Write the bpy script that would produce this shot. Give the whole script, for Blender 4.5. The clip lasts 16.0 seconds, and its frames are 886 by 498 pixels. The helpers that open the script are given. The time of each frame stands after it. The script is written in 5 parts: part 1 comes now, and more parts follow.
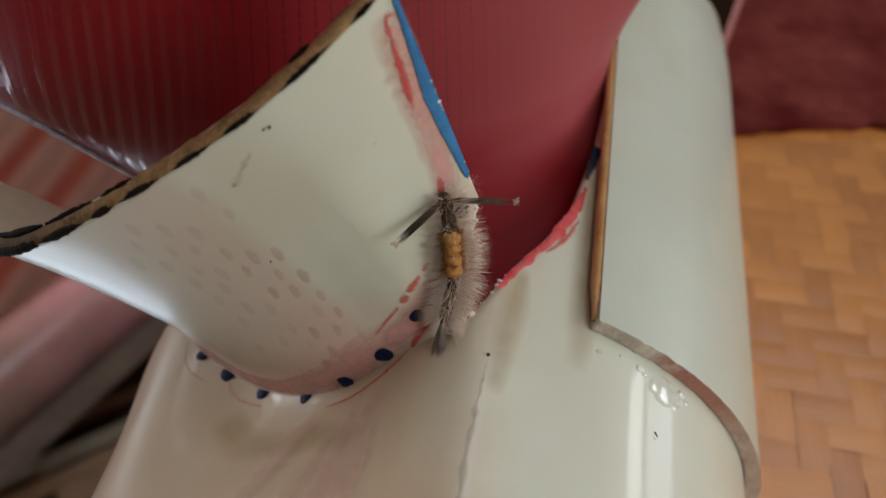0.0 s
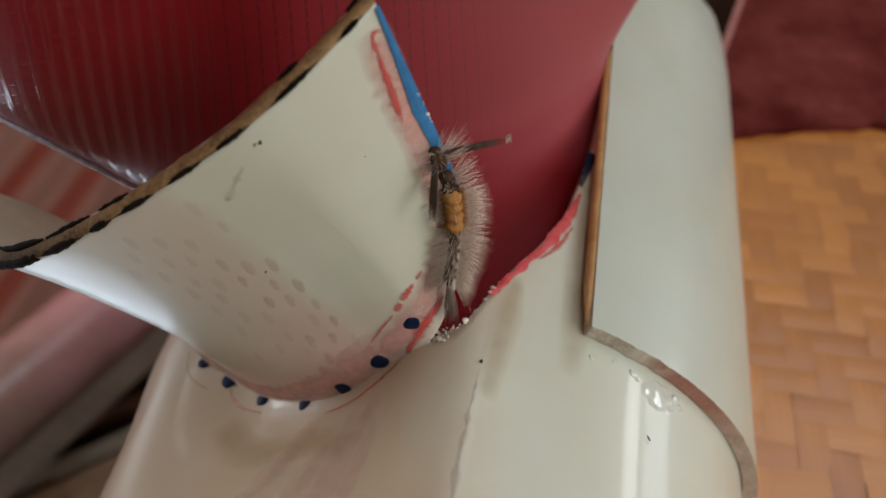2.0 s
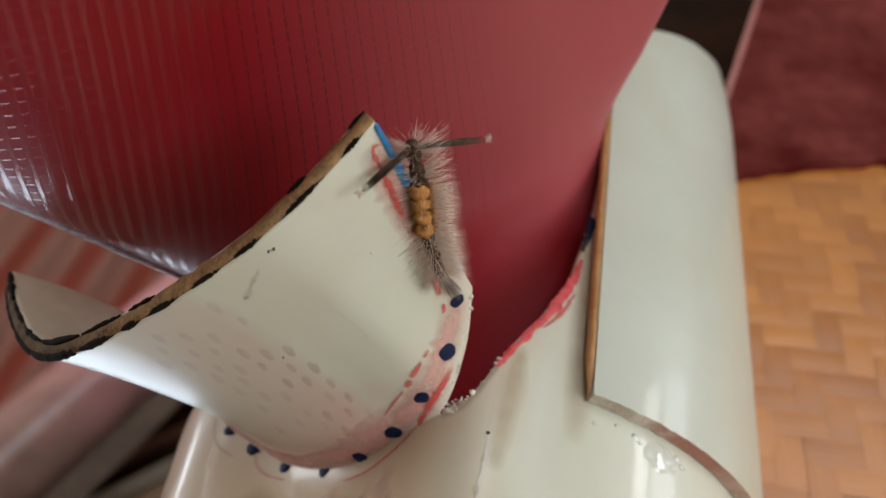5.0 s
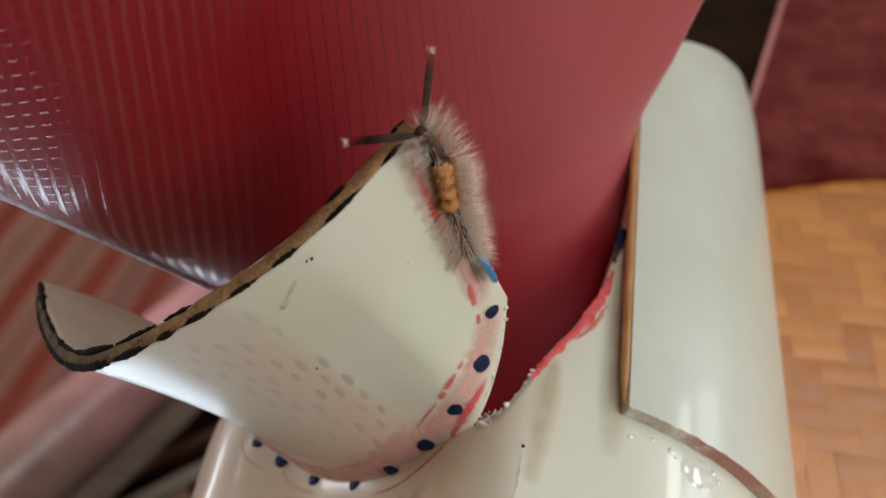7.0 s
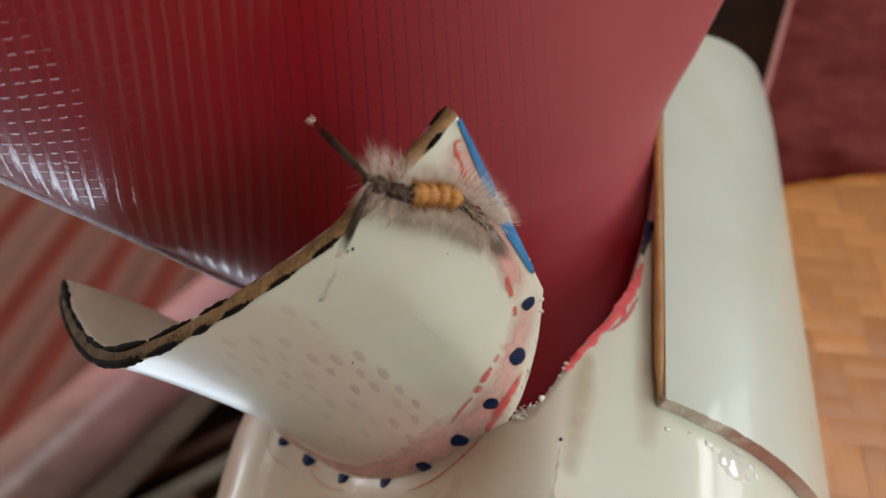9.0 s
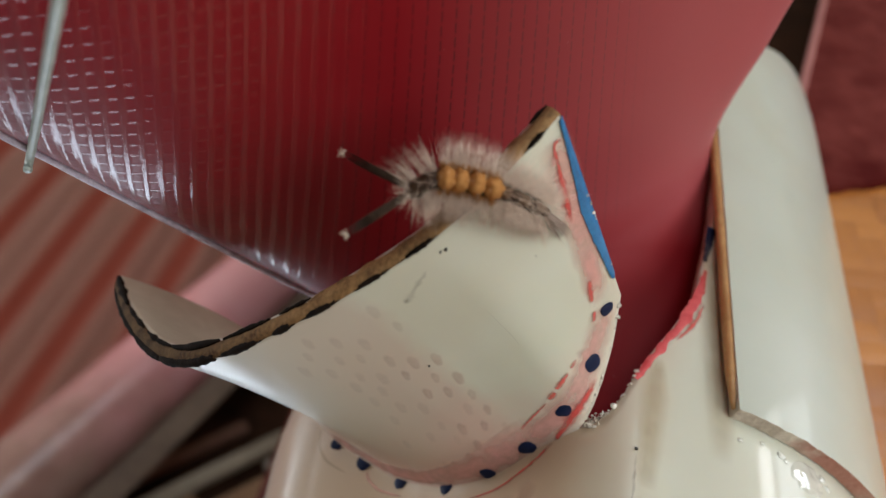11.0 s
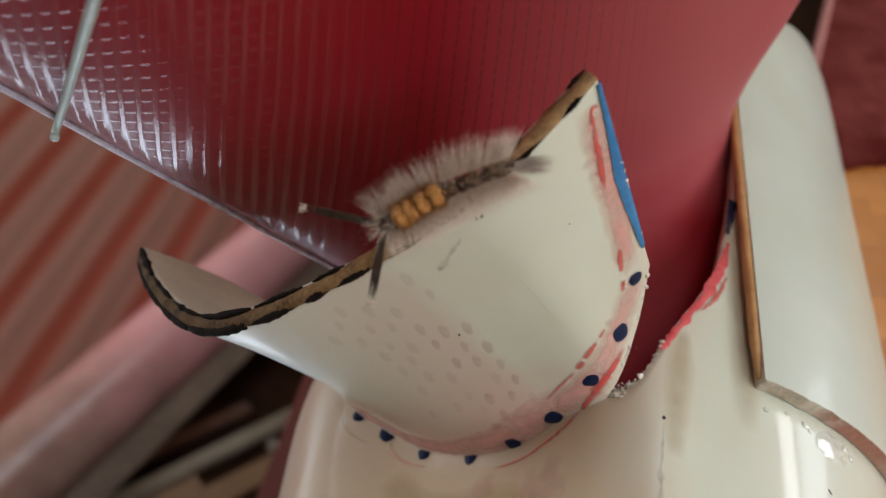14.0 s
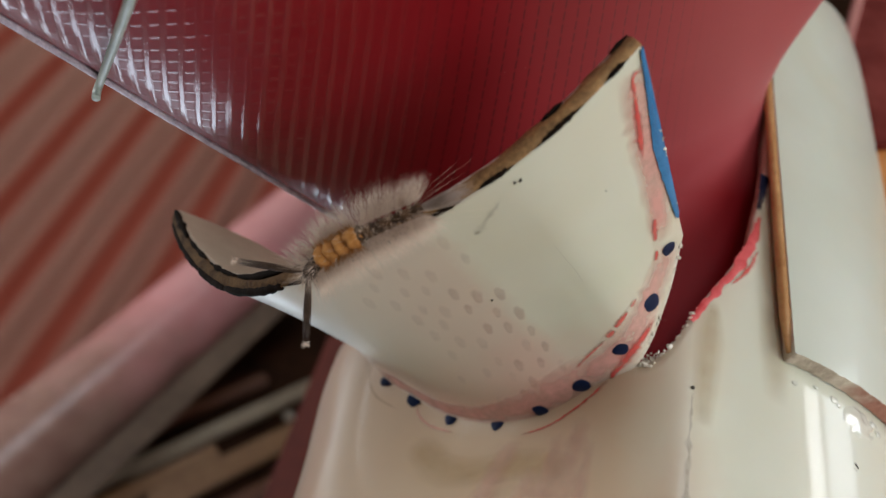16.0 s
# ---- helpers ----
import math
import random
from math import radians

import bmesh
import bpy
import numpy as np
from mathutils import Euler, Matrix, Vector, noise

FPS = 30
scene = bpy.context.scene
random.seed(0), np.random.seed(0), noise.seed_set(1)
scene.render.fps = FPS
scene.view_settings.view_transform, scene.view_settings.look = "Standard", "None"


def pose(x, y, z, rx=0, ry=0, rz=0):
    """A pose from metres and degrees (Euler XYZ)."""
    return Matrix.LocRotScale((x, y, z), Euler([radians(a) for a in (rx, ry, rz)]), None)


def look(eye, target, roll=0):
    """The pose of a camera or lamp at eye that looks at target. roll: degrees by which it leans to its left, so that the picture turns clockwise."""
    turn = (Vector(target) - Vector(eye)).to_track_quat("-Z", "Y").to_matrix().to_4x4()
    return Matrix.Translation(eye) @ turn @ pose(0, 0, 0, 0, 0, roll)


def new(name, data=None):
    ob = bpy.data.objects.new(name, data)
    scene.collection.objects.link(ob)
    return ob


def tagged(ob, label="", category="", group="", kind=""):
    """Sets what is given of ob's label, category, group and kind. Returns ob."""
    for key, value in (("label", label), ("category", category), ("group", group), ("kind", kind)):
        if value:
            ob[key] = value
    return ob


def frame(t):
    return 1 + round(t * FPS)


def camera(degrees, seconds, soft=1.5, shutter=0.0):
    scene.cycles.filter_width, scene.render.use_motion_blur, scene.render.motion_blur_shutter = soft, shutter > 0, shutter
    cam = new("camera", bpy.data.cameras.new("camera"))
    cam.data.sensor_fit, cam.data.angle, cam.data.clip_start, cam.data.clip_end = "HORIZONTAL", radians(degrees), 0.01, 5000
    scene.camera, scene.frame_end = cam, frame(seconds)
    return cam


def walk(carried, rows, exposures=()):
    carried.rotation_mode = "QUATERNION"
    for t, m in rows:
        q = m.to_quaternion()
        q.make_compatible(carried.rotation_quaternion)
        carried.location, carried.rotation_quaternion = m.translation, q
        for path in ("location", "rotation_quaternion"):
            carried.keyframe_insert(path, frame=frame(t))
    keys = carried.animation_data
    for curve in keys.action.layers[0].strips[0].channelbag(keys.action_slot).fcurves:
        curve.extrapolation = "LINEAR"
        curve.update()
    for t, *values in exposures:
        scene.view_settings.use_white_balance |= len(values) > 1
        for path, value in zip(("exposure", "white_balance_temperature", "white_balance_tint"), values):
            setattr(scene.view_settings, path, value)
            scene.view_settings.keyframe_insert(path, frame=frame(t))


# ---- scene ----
# ---------------------------------------------------------------- camera
cam = camera(60.2, 16.0)
cam.data.dof.use_dof = True
cam.data.dof.focus_distance = 0.100
cam.data.dof.aperture_fstop = 18.0
METRES, EYE, TILT, LEAN, TURN = 0.064, 1.2, 41.43, -11.35, 0.0
ROWS = [
    (0.0, 0.0, 0.0, 0.0, 0.0, 0.0, -0.0),
    (0.5, 0.0092, -0.0059, -0.0043, 0.02, -0.01, 0.12),
    (1.0, 0.0156, -0.009, -0.0072, 0.17, -0.01, 0.07),
    (1.5, 0.0257, -0.0252, 0.0129, 0.38, 0.45, 0.29),
    (2.0, 0.0389, -0.0275, 0.0145, 0.8, 0.13, 0.57),
    (2.5, 0.0154, -0.0313, 0.0348, 1.39, 0.07, 0.4),
    (3.0, 0.0351, -0.0769, 0.0764, 1.22, 0.61, 1.43),
    (3.5, 0.0648, -0.121, 0.1278, 1.39, 0.14, 0.94),
    (4.0, 0.0902, -0.1322, 0.1341, 2.17, 0.62, 1.64),
    (6.5, 0.0762, -0.1351, 0.1688, 3.0, 2.54, 2.39),
    (7.0, 0.038, -0.1193, 0.1449, 3.56, 2.62, 2.2),
    (7.5, 0.0197, -0.1025, 0.1226, 3.36, 2.66, 2.3),
    (8.0, 0.0244, -0.1187, 0.1417, 3.35, 2.96, 2.47),
    (8.5, -0.0077, -0.1109, 0.132, 3.39, 2.84, 2.85),
    (11.0, -0.2201, -0.073, 0.1274, 3.1, 3.17, 1.68),
    (11.5, -0.2754, -0.0887, 0.1239, 3.07, 2.86, 1.32),
    (12.0, -0.2649, -0.0879, 0.1374, 3.06, 2.78, 1.73),
    (12.5, -0.2655, -0.1059, 0.1268, 2.59, 2.4, 1.81),
    (13.0, -0.2372, -0.1132, 0.1517, 2.35, 2.46, 1.78),
    (13.5, -0.2585, -0.0799, 0.0948, 2.46, 1.96, 1.69),
    (14.0, -0.2869, -0.0719, 0.1008, 2.95, 1.89, 1.68),
    (14.5, -0.3083, -0.0639, 0.0869, 2.98, 0.99, 1.06),
    (15.0, -0.3238, -0.0592, 0.0721, 3.26, 0.21, 0.37),
    (15.5, -0.3237, -0.0697, 0.0722, 3.54, 0.3, 0.41),
    (16.0, -0.3243, -0.0851, 0.0745, 4.14, 0.29, 0.46),
]
walk(cam, [(t, pose(0, 0, EYE, TILT, LEAN, TURN) @ pose(METRES * x, METRES * y, METRES * z, 90 + pitch, roll, yaw)) for t, x, y, z, yaw, pitch, roll in ROWS],
     exposures=[(0.0, -0.42), (2.0, -0.37), (3.5, -0.15), (8.5, -0.05), (16.0, -0.04)])

# ---------------------------------------------------------------- light
world = bpy.data.worlds.new("sky")
scene.world = world
world.use_nodes = True
sky = world.node_tree.nodes.new("ShaderNodeTexSky")
sky.sky_type = "NISHITA"
sky.sun_disc = False
sky.sun_elevation, sky.sun_rotation = radians(48), radians(120)
world.node_tree.links.new(sky.outputs[0], world.node_tree.nodes["Background"].inputs[0])
world.node_tree.nodes["Background"].inputs[1].default_value = 0.12


def sky_lamp(name, eye, target, w, h, watts, colour=(1, 0.97, 0.93)):
    """The light of the sky in a window's opening."""
    lamp = bpy.data.lights.new(name, "AREA")
    lamp.shape, lamp.size, lamp.size_y, lamp.energy, lamp.color = "RECTANGLE", w, h, watts, colour
    ob = new(name, lamp)
    ob.matrix_world = look(eye, target)
    return ob


sky_lamp("window_light_east", (1.57, -0.36, 1.93), (0, -0.36, 1.93), 0.18, 0.84, 3.4, (1.0, 0.985, 0.97))
sky_lamp("window_light_east_pane", (1.57, -0.04, 1.93), (0, -0.04, 1.93), 0.32, 0.84, 3.0, (0.93, 0.965, 1.0))
sky_lamp("door_light_east", (1.57, -0.75, 0.60), (0, -0.75, 0.60), 1.2, 1.1, 24, (0.955, 0.98, 1.0))
sky_lamp("window_light_west", (-2.37, -0.45, 1.75), (0, -0.45, 1.75), 1.3, 1.0, 34, (0.90, 0.96, 1.0))
sky_lamp("window_light_north", (-1.28, 1.67, 1.0), (-1.28, 0.0, 1.0), 1.41, 0.88, 23, (0.72, 0.84, 1.0))
sky_lamp("door_light_south", (0.9, -2.17, 1.62), (0.9, 0, 1.62), 1.3, 3.0, 18.5, (0.98, 0.985, 1.0))


# ---------------------------------------------------------------- materials
def material(name):
    m = bpy.data.materials.new(name)
    m.use_nodes = True
    nt = m.node_tree
    return m, nt, nt.nodes["Principled BSDF"]


def node(nt, kind, links):
    n = nt.nodes.new(kind)
    for k, v in links.items():
        if isinstance(v, bpy.types.NodeSocket):
            nt.links.new(v, n.inputs[k])
        else:
            n.inputs[k].default_value = v
    return n


def noise_tex(nt, coord, scale, detail=4.0, rough=0.55):
    return node(nt, "ShaderNodeTexNoise", {"Vector": coord, "Scale": scale, "Detail": detail, "Roughness": rough}).outputs["Fac"]


def ramp(nt, fac, a, b, ca=(0, 0, 0, 1), cb=(1, 1, 1, 1)):
    n = nt.nodes.new("ShaderNodeValToRGB")
    n.color_ramp.elements[0].position, n.color_ramp.elements[1].position = a, b
    n.color_ramp.elements[0].color, n.color_ramp.elements[1].color = ca, cb
    nt.links.new(fac, n.inputs[0])
    return n.outputs[0]


def mix(nt, fac, a, b, blend="MIX"):
    n = nt.nodes.new("ShaderNodeMixRGB")
    n.blend_type = blend
    for sock, v in zip(n.inputs, (fac, a, b)):
        if isinstance(v, bpy.types.NodeSocket):
            nt.links.new(v, sock)
        else:
            sock.default_value = v
    return n.outputs[0]


def calc(nt, op, a, b=0.0):
    n = nt.nodes.new("ShaderNodeMath")
    n.operation = op
    for sock, v in zip(n.inputs, (a, b)):
        if isinstance(v, bpy.types.NodeSocket):
            nt.links.new(v, sock)
        else:
            sock.default_value = v
    return n.outputs[0]


def bump(nt, bsdf, height, strength, distance):
    n = node(nt, "ShaderNodeBump", {"Height": height, "Strength": strength, "Distance": distance})
    nt.links.new(n.outputs[0], bsdf.inputs["Normal"])


def where(nt):
    return nt.nodes.new("ShaderNodeTexCoord").outputs["Object"]


def plain(name, dark, light, scale, rough=0.5, relief=0.0, metal=0.0, fine=6.0, shine=0.5):
    """A surface that varies between two colours at two scales, with a fine relief."""
    m, nt, b = material(name)
    co = where(nt)
    big, small = noise_tex(nt, co, scale), noise_tex(nt, co, scale * fine)
    f = calc(nt, "MULTIPLY_ADD", big, 0.65)
    f.node.inputs[2].default_value = 0.0
    f = calc(nt, "ADD", f, calc(nt, "MULTIPLY", small, 0.35))
    nt.links.new(ramp(nt, f, 0.35, 0.65, (*dark, 1), (*light, 1)), b.inputs["Base Color"])
    r = calc(nt, "ADD", calc(nt, "MULTIPLY", small, 0.15), rough - 0.07)
    nt.links.new(r, b.inputs["Roughness"])
    b.inputs["Metallic"].default_value = metal
    b.inputs["Specular IOR Level"].default_value = shine
    if relief:
        bump(nt, b, small, 0.5, relief)
    return m


def pvc(name, stained, gloss=0.3, heated=False, tones=((0.575, 0.595, 0.47), (0.655, 0.68, 0.575))):
    """Cream plastic pipe: glossy, slightly yellowed, with scuffs; stained: with rubbed pink marker where the uv says."""
    m, nt, b = material(name)
    co = where(nt)
    uv = nt.nodes.new("ShaderNodeUVMap").outputs[0]
    base = ramp(nt, noise_tex(nt, co, 30, 3), 0.25, 0.8, (*tones[0], 1), (*tones[1], 1))
    # yellow grime in soft spots
    base = mix(nt, calc(nt, "MULTIPLY", ramp(nt, noise_tex(nt, co, 40, 2), 0.42, 0.85), 0.22), base, (0.46, 0.36, 0.18, 1))
    sep = nt.nodes.new("ShaderNodeSeparateXYZ")
    nt.links.new(uv, sep.inputs[0])
    if stained:
        # a thin pinkish brown veil over the middle of the lip, ending along one side in a scalloped line
        veil = calc(nt, "ADD", sep.outputs[0], calc(nt, "MULTIPLY", calc(nt, "SUBTRACT", noise_tex(nt, co, 140, 4), 0.5), 0.05))
        veil = calc(nt, "MULTIPLY", ramp(nt, veil, 0.300, 0.345), ramp(nt, veil, 0.42, 0.68, (1, 1, 1, 1), (0.12, 0.12, 0.12, 1)))
        veil = calc(nt, "MULTIPLY", veil, ramp(nt, sep.outputs[1], 0.15, 1.0, (0.72, 0.72, 0.72, 1), (0.40, 0.40, 0.40, 1)))
        base = mix(nt, veil, base, (0.52, 0.375, 0.30, 1))
        edge = calc(nt, "ADD", sep.outputs[1], calc(nt, "MULTIPLY", calc(nt, "SUBTRACT", noise_tex(nt, co, 90, 5), 0.5), 0.5))
        mask = ramp(nt, edge, stained[0], stained[1], (1, 1, 1, 1), (0, 0, 0, 1))
        rub = ramp(nt, noise_tex(nt, co, 110, 6, 0.7), 0.25, 0.75, (0.45, 0.45, 0.45, 1), (1, 1, 1, 1))
        far = ramp(nt, sep.outputs[0], 0.10, 0.36, (0.25, 0.25, 0.25, 1), (1, 1, 1, 1))
        k = calc(nt, "MULTIPLY", calc(nt, "MULTIPLY", mask, calc(nt, "MULTIPLY", rub, far)), 0.95)
        base = mix(nt, k, base, (0.60, 0.375, 0.30, 1))
    if heated:
        # plastic yellowed round the bend, with the shade of the wall's darker side mixed in
        around = calc(nt, "ADD", calc(nt, "DIVIDE", calc(nt, "ADD", sep.outputs[0], 100.0), 200.0), calc(nt, "MULTIPLY", calc(nt, "SUBTRACT", noise_tex(nt, co, 45, 4), 0.5), 0.10))
        k = calc(nt, "MULTIPLY", calc(nt, "MULTIPLY", ramp(nt, around, 0.50, 0.58, (1, 1, 1, 1), (0, 0, 0, 1)), ramp(nt, around, 0.10, 0.2)), 0.85)
        base = mix(nt, k, base, (0.50, 0.345, 0.225, 1))
        pinkish = ramp(nt, around, 0.22, 0.34, (1, 1, 1, 1), (0, 0, 0, 1))
        base = mix(nt, calc(nt, "MULTIPLY", pinkish, 0.4), base, (0.44, 0.33, 0.29, 1))
    nt.links.new(base, b.inputs["Base Color"])
    nt.links.new(ramp(nt, noise_tex(nt, co, 70, 2), 0.1, 0.9, (0.24, 0.24, 0.24, 1), (0.48, 0.48, 0.48, 1)), b.inputs["Roughness"])
    b.inputs["Specular IOR Level"].default_value = 0.5 if gloss > 0.25 else 0.2
    b.inputs["Subsurface Weight"].default_value = 0.12
    b.inputs["Subsurface Radius"].default_value = (0.004, 0.003, 0.002)
    b.inputs["Subsurface Scale"].default_value = 0.5
    b.inputs["Coat Weight"].default_value = gloss
    b.inputs["Coat Roughness"].default_value = 0.055 if gloss > 0.25 else 0.16
    bump(nt, b, noise_tex(nt, co, 60, 3), 0.12, 0.0012)
    return m


PVC = pvc("greenish_cream_pvc", None, 0.4, tones=((0.47, 0.515, 0.425), (0.56, 0.605, 0.52)))
PVC_YELLOWED_SHADED = pvc("cream_pvc_yellowed_shaded", None, 0.6, True)
PVC_FLAP = pvc("cream_pvc_pink_rubbed", (0.02, 0.42), 0.16)
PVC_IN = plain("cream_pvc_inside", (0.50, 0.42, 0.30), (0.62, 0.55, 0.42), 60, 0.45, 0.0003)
CHAR = plain("scorched_plastic_brown", (0.07, 0.033, 0.014), (0.46, 0.265, 0.11), 330, 0.8, 0.0006, shine=0.12)
_nt = CHAR.node_tree
_sep = _nt.nodes.new("ShaderNodeSeparateXYZ")
_nt.links.new(_nt.nodes.new("ShaderNodeUVMap").outputs[0], _sep.inputs[0])
_sock = _nt.nodes["Principled BSDF"].inputs["Base Color"]
_burn = calc(_nt, "ADD", _sep.outputs[0], calc(_nt, "MULTIPLY", noise_tex(_nt, where(_nt), 330, 5, 0.7), 0.55))
_pale = mix(_nt, calc(_nt, "MULTIPLY", ramp(_nt, _burn, 0.25, 0.6, (1, 1, 1, 1), (0, 0, 0, 1)), 0.3), _sock.links[0].from_socket, (0.46, 0.31, 0.17, 1))
_nt.links.new(mix(_nt, calc(_nt, "MULTIPLY", ramp(_nt, _burn, 0.62, 0.92), 0.72), _pale, (0.03, 0.016, 0.009, 1)), _sock)
BLACK = plain("charred_plastic_black", (0.004, 0.003, 0.002), (0.018, 0.011, 0.007), 300, 0.9, 0.0004, shine=0.1)
INK = plain("dark_blue_ink", (0.004, 0.008, 0.028), (0.007, 0.016, 0.055), 500, 0.5, shine=0.15)
BLUE = plain("blue_marker", (0.014, 0.12, 0.29), (0.03, 0.21, 0.44), 400, 0.4)
REDINK = plain("red_marker", (0.48, 0.03, 0.035), (0.70, 0.13, 0.13), 500, 0.45)
GLUE = plain("brown_dried_glue", (0.42, 0.22, 0.075), (0.62, 0.38, 0.16), 120, 0.3, 0.0004)
DRIP = plain("clear_hard_glue", (0.64, 0.67, 0.57), (0.70, 0.73, 0.65), 60, 0.08, 0.0, shine=0.9)
DRIP.node_tree.nodes["Principled BSDF"].inputs["Coat Weight"].default_value = 1.0
CUT = plain("sawn_plastic_edge", (0.45, 0.36, 0.27), (0.70, 0.64, 0.54), 300, 0.8, 0.0004)
CUTPINK = plain("sawn_plastic_edge_red", (0.46, 0.38, 0.29), (0.76, 0.68, 0.56), 200, 0.8, 0.0006)
_nt = CUTPINK.node_tree
_sep = _nt.nodes.new("ShaderNodeSeparateXYZ")
_nt.links.new(_nt.nodes.new("ShaderNodeUVMap").outputs[0], _sep.inputs[0])
_sock = _nt.nodes["Principled BSDF"].inputs["Base Color"]
_span = calc(_nt, "ADD", _sep.outputs[0], calc(_nt, "MULTIPLY", calc(_nt, "SUBTRACT", noise_tex(_nt, where(_nt), 160, 4), 0.5), 0.12))
_red = calc(_nt, "MULTIPLY", ramp(_nt, _span, 0.10, 0.14), ramp(_nt, _span, 0.24, 0.34, (1, 1, 1, 1), (0.3, 0.3, 0.3, 1)))
_nt.links.new(mix(_nt, calc(_nt, "MULTIPLY", _red, 0.85), _sock.links[0].from_socket, (0.42, 0.15, 0.10, 1)), _sock)
CRUMB = plain("plastic_swarf", (0.52, 0.47, 0.38), (0.80, 0.77, 0.68), 500, 0.7)


def soft(name, colour, cover, scale, oval=False):
    """Rubbed ink or dirt that thins out to its borders (uv along and across the mark)."""
    m, nt, b = material(name)
    co = where(nt)
    sep = nt.nodes.new("ShaderNodeSeparateXYZ")
    nt.links.new(nt.nodes.new("ShaderNodeUVMap").outputs[0], sep.inputs[0])
    side = ramp(nt, calc(nt, "ABSOLUTE", calc(nt, "SUBTRACT", sep.outputs[1], 0.5)), 0.12, 0.5, (1, 1, 1, 1), (0, 0, 0, 1))
    ends = ramp(nt, calc(nt, "ABSOLUTE", calc(nt, "SUBTRACT", sep.outputs[0], 0.5)), 0.36, 0.5, (1, 1, 1, 1), (0, 0, 0, 1))
    if oval:
        x, y = (calc(nt, "MULTIPLY", calc(nt, "SUBTRACT", o, 0.5), 2.0) for o in sep.outputs[:2])
        side = ramp(nt, calc(nt, "SQRT", calc(nt, "ADD", calc(nt, "MULTIPLY", x, x), calc(nt, "MULTIPLY", y, y))), 0.62, 0.96, (1, 1, 1, 1), (0, 0, 0, 1))
    rub = ramp(nt, noise_tex(nt, co, scale, 5, 0.65), 0.32, 0.62, (0.45, 0.45, 0.45, 1), (1, 1, 1, 1))
    nt.links.new(calc(nt, "MULTIPLY", calc(nt, "MULTIPLY", side, ends), calc(nt, "MULTIPLY", rub, cover)), b.inputs["Alpha"])
    b.inputs["Base Color"].default_value = (*colour, 1)
    b.inputs["Roughness"].default_value = 0.5
    return m


SOFT_PINK = soft("rubbed_pink_marker", (0.70, 0.35, 0.30), 0.8, 200)
SOFT_MAUVE = soft("faint_mauve_marker", (0.46, 0.22, 0.18), 0.23, 240, True)
SOFT_FAINT = soft("nearly_gone_mauve_marker", (0.48, 0.24, 0.20), 0.11, 240, True)
SOFT_GRIME = soft("thin_brown_grime", (0.22, 0.15, 0.09), 0.32, 700)
SPECK = plain("dark_grey_speck", (0.03, 0.03, 0.025), (0.09, 0.085, 0.07), 900, 0.8)
SOFT_STAIN = soft("yellow_brown_stain", (0.42, 0.28, 0.11), 0.34, 110)
SOFT_SMEAR = soft("pink_smear", (0.62, 0.36, 0.30), 0.38, 200)
SOFT_GREY = soft("grey_scuff", (0.22, 0.21, 0.17), 0.24, 500)
FAINT_GREY = soft("faint_scratch", (0.22, 0.21, 0.17), 0.13, 500)
SOFT_RED = soft("thin_red_marker", (0.60, 0.06, 0.05), 0.85, 420)


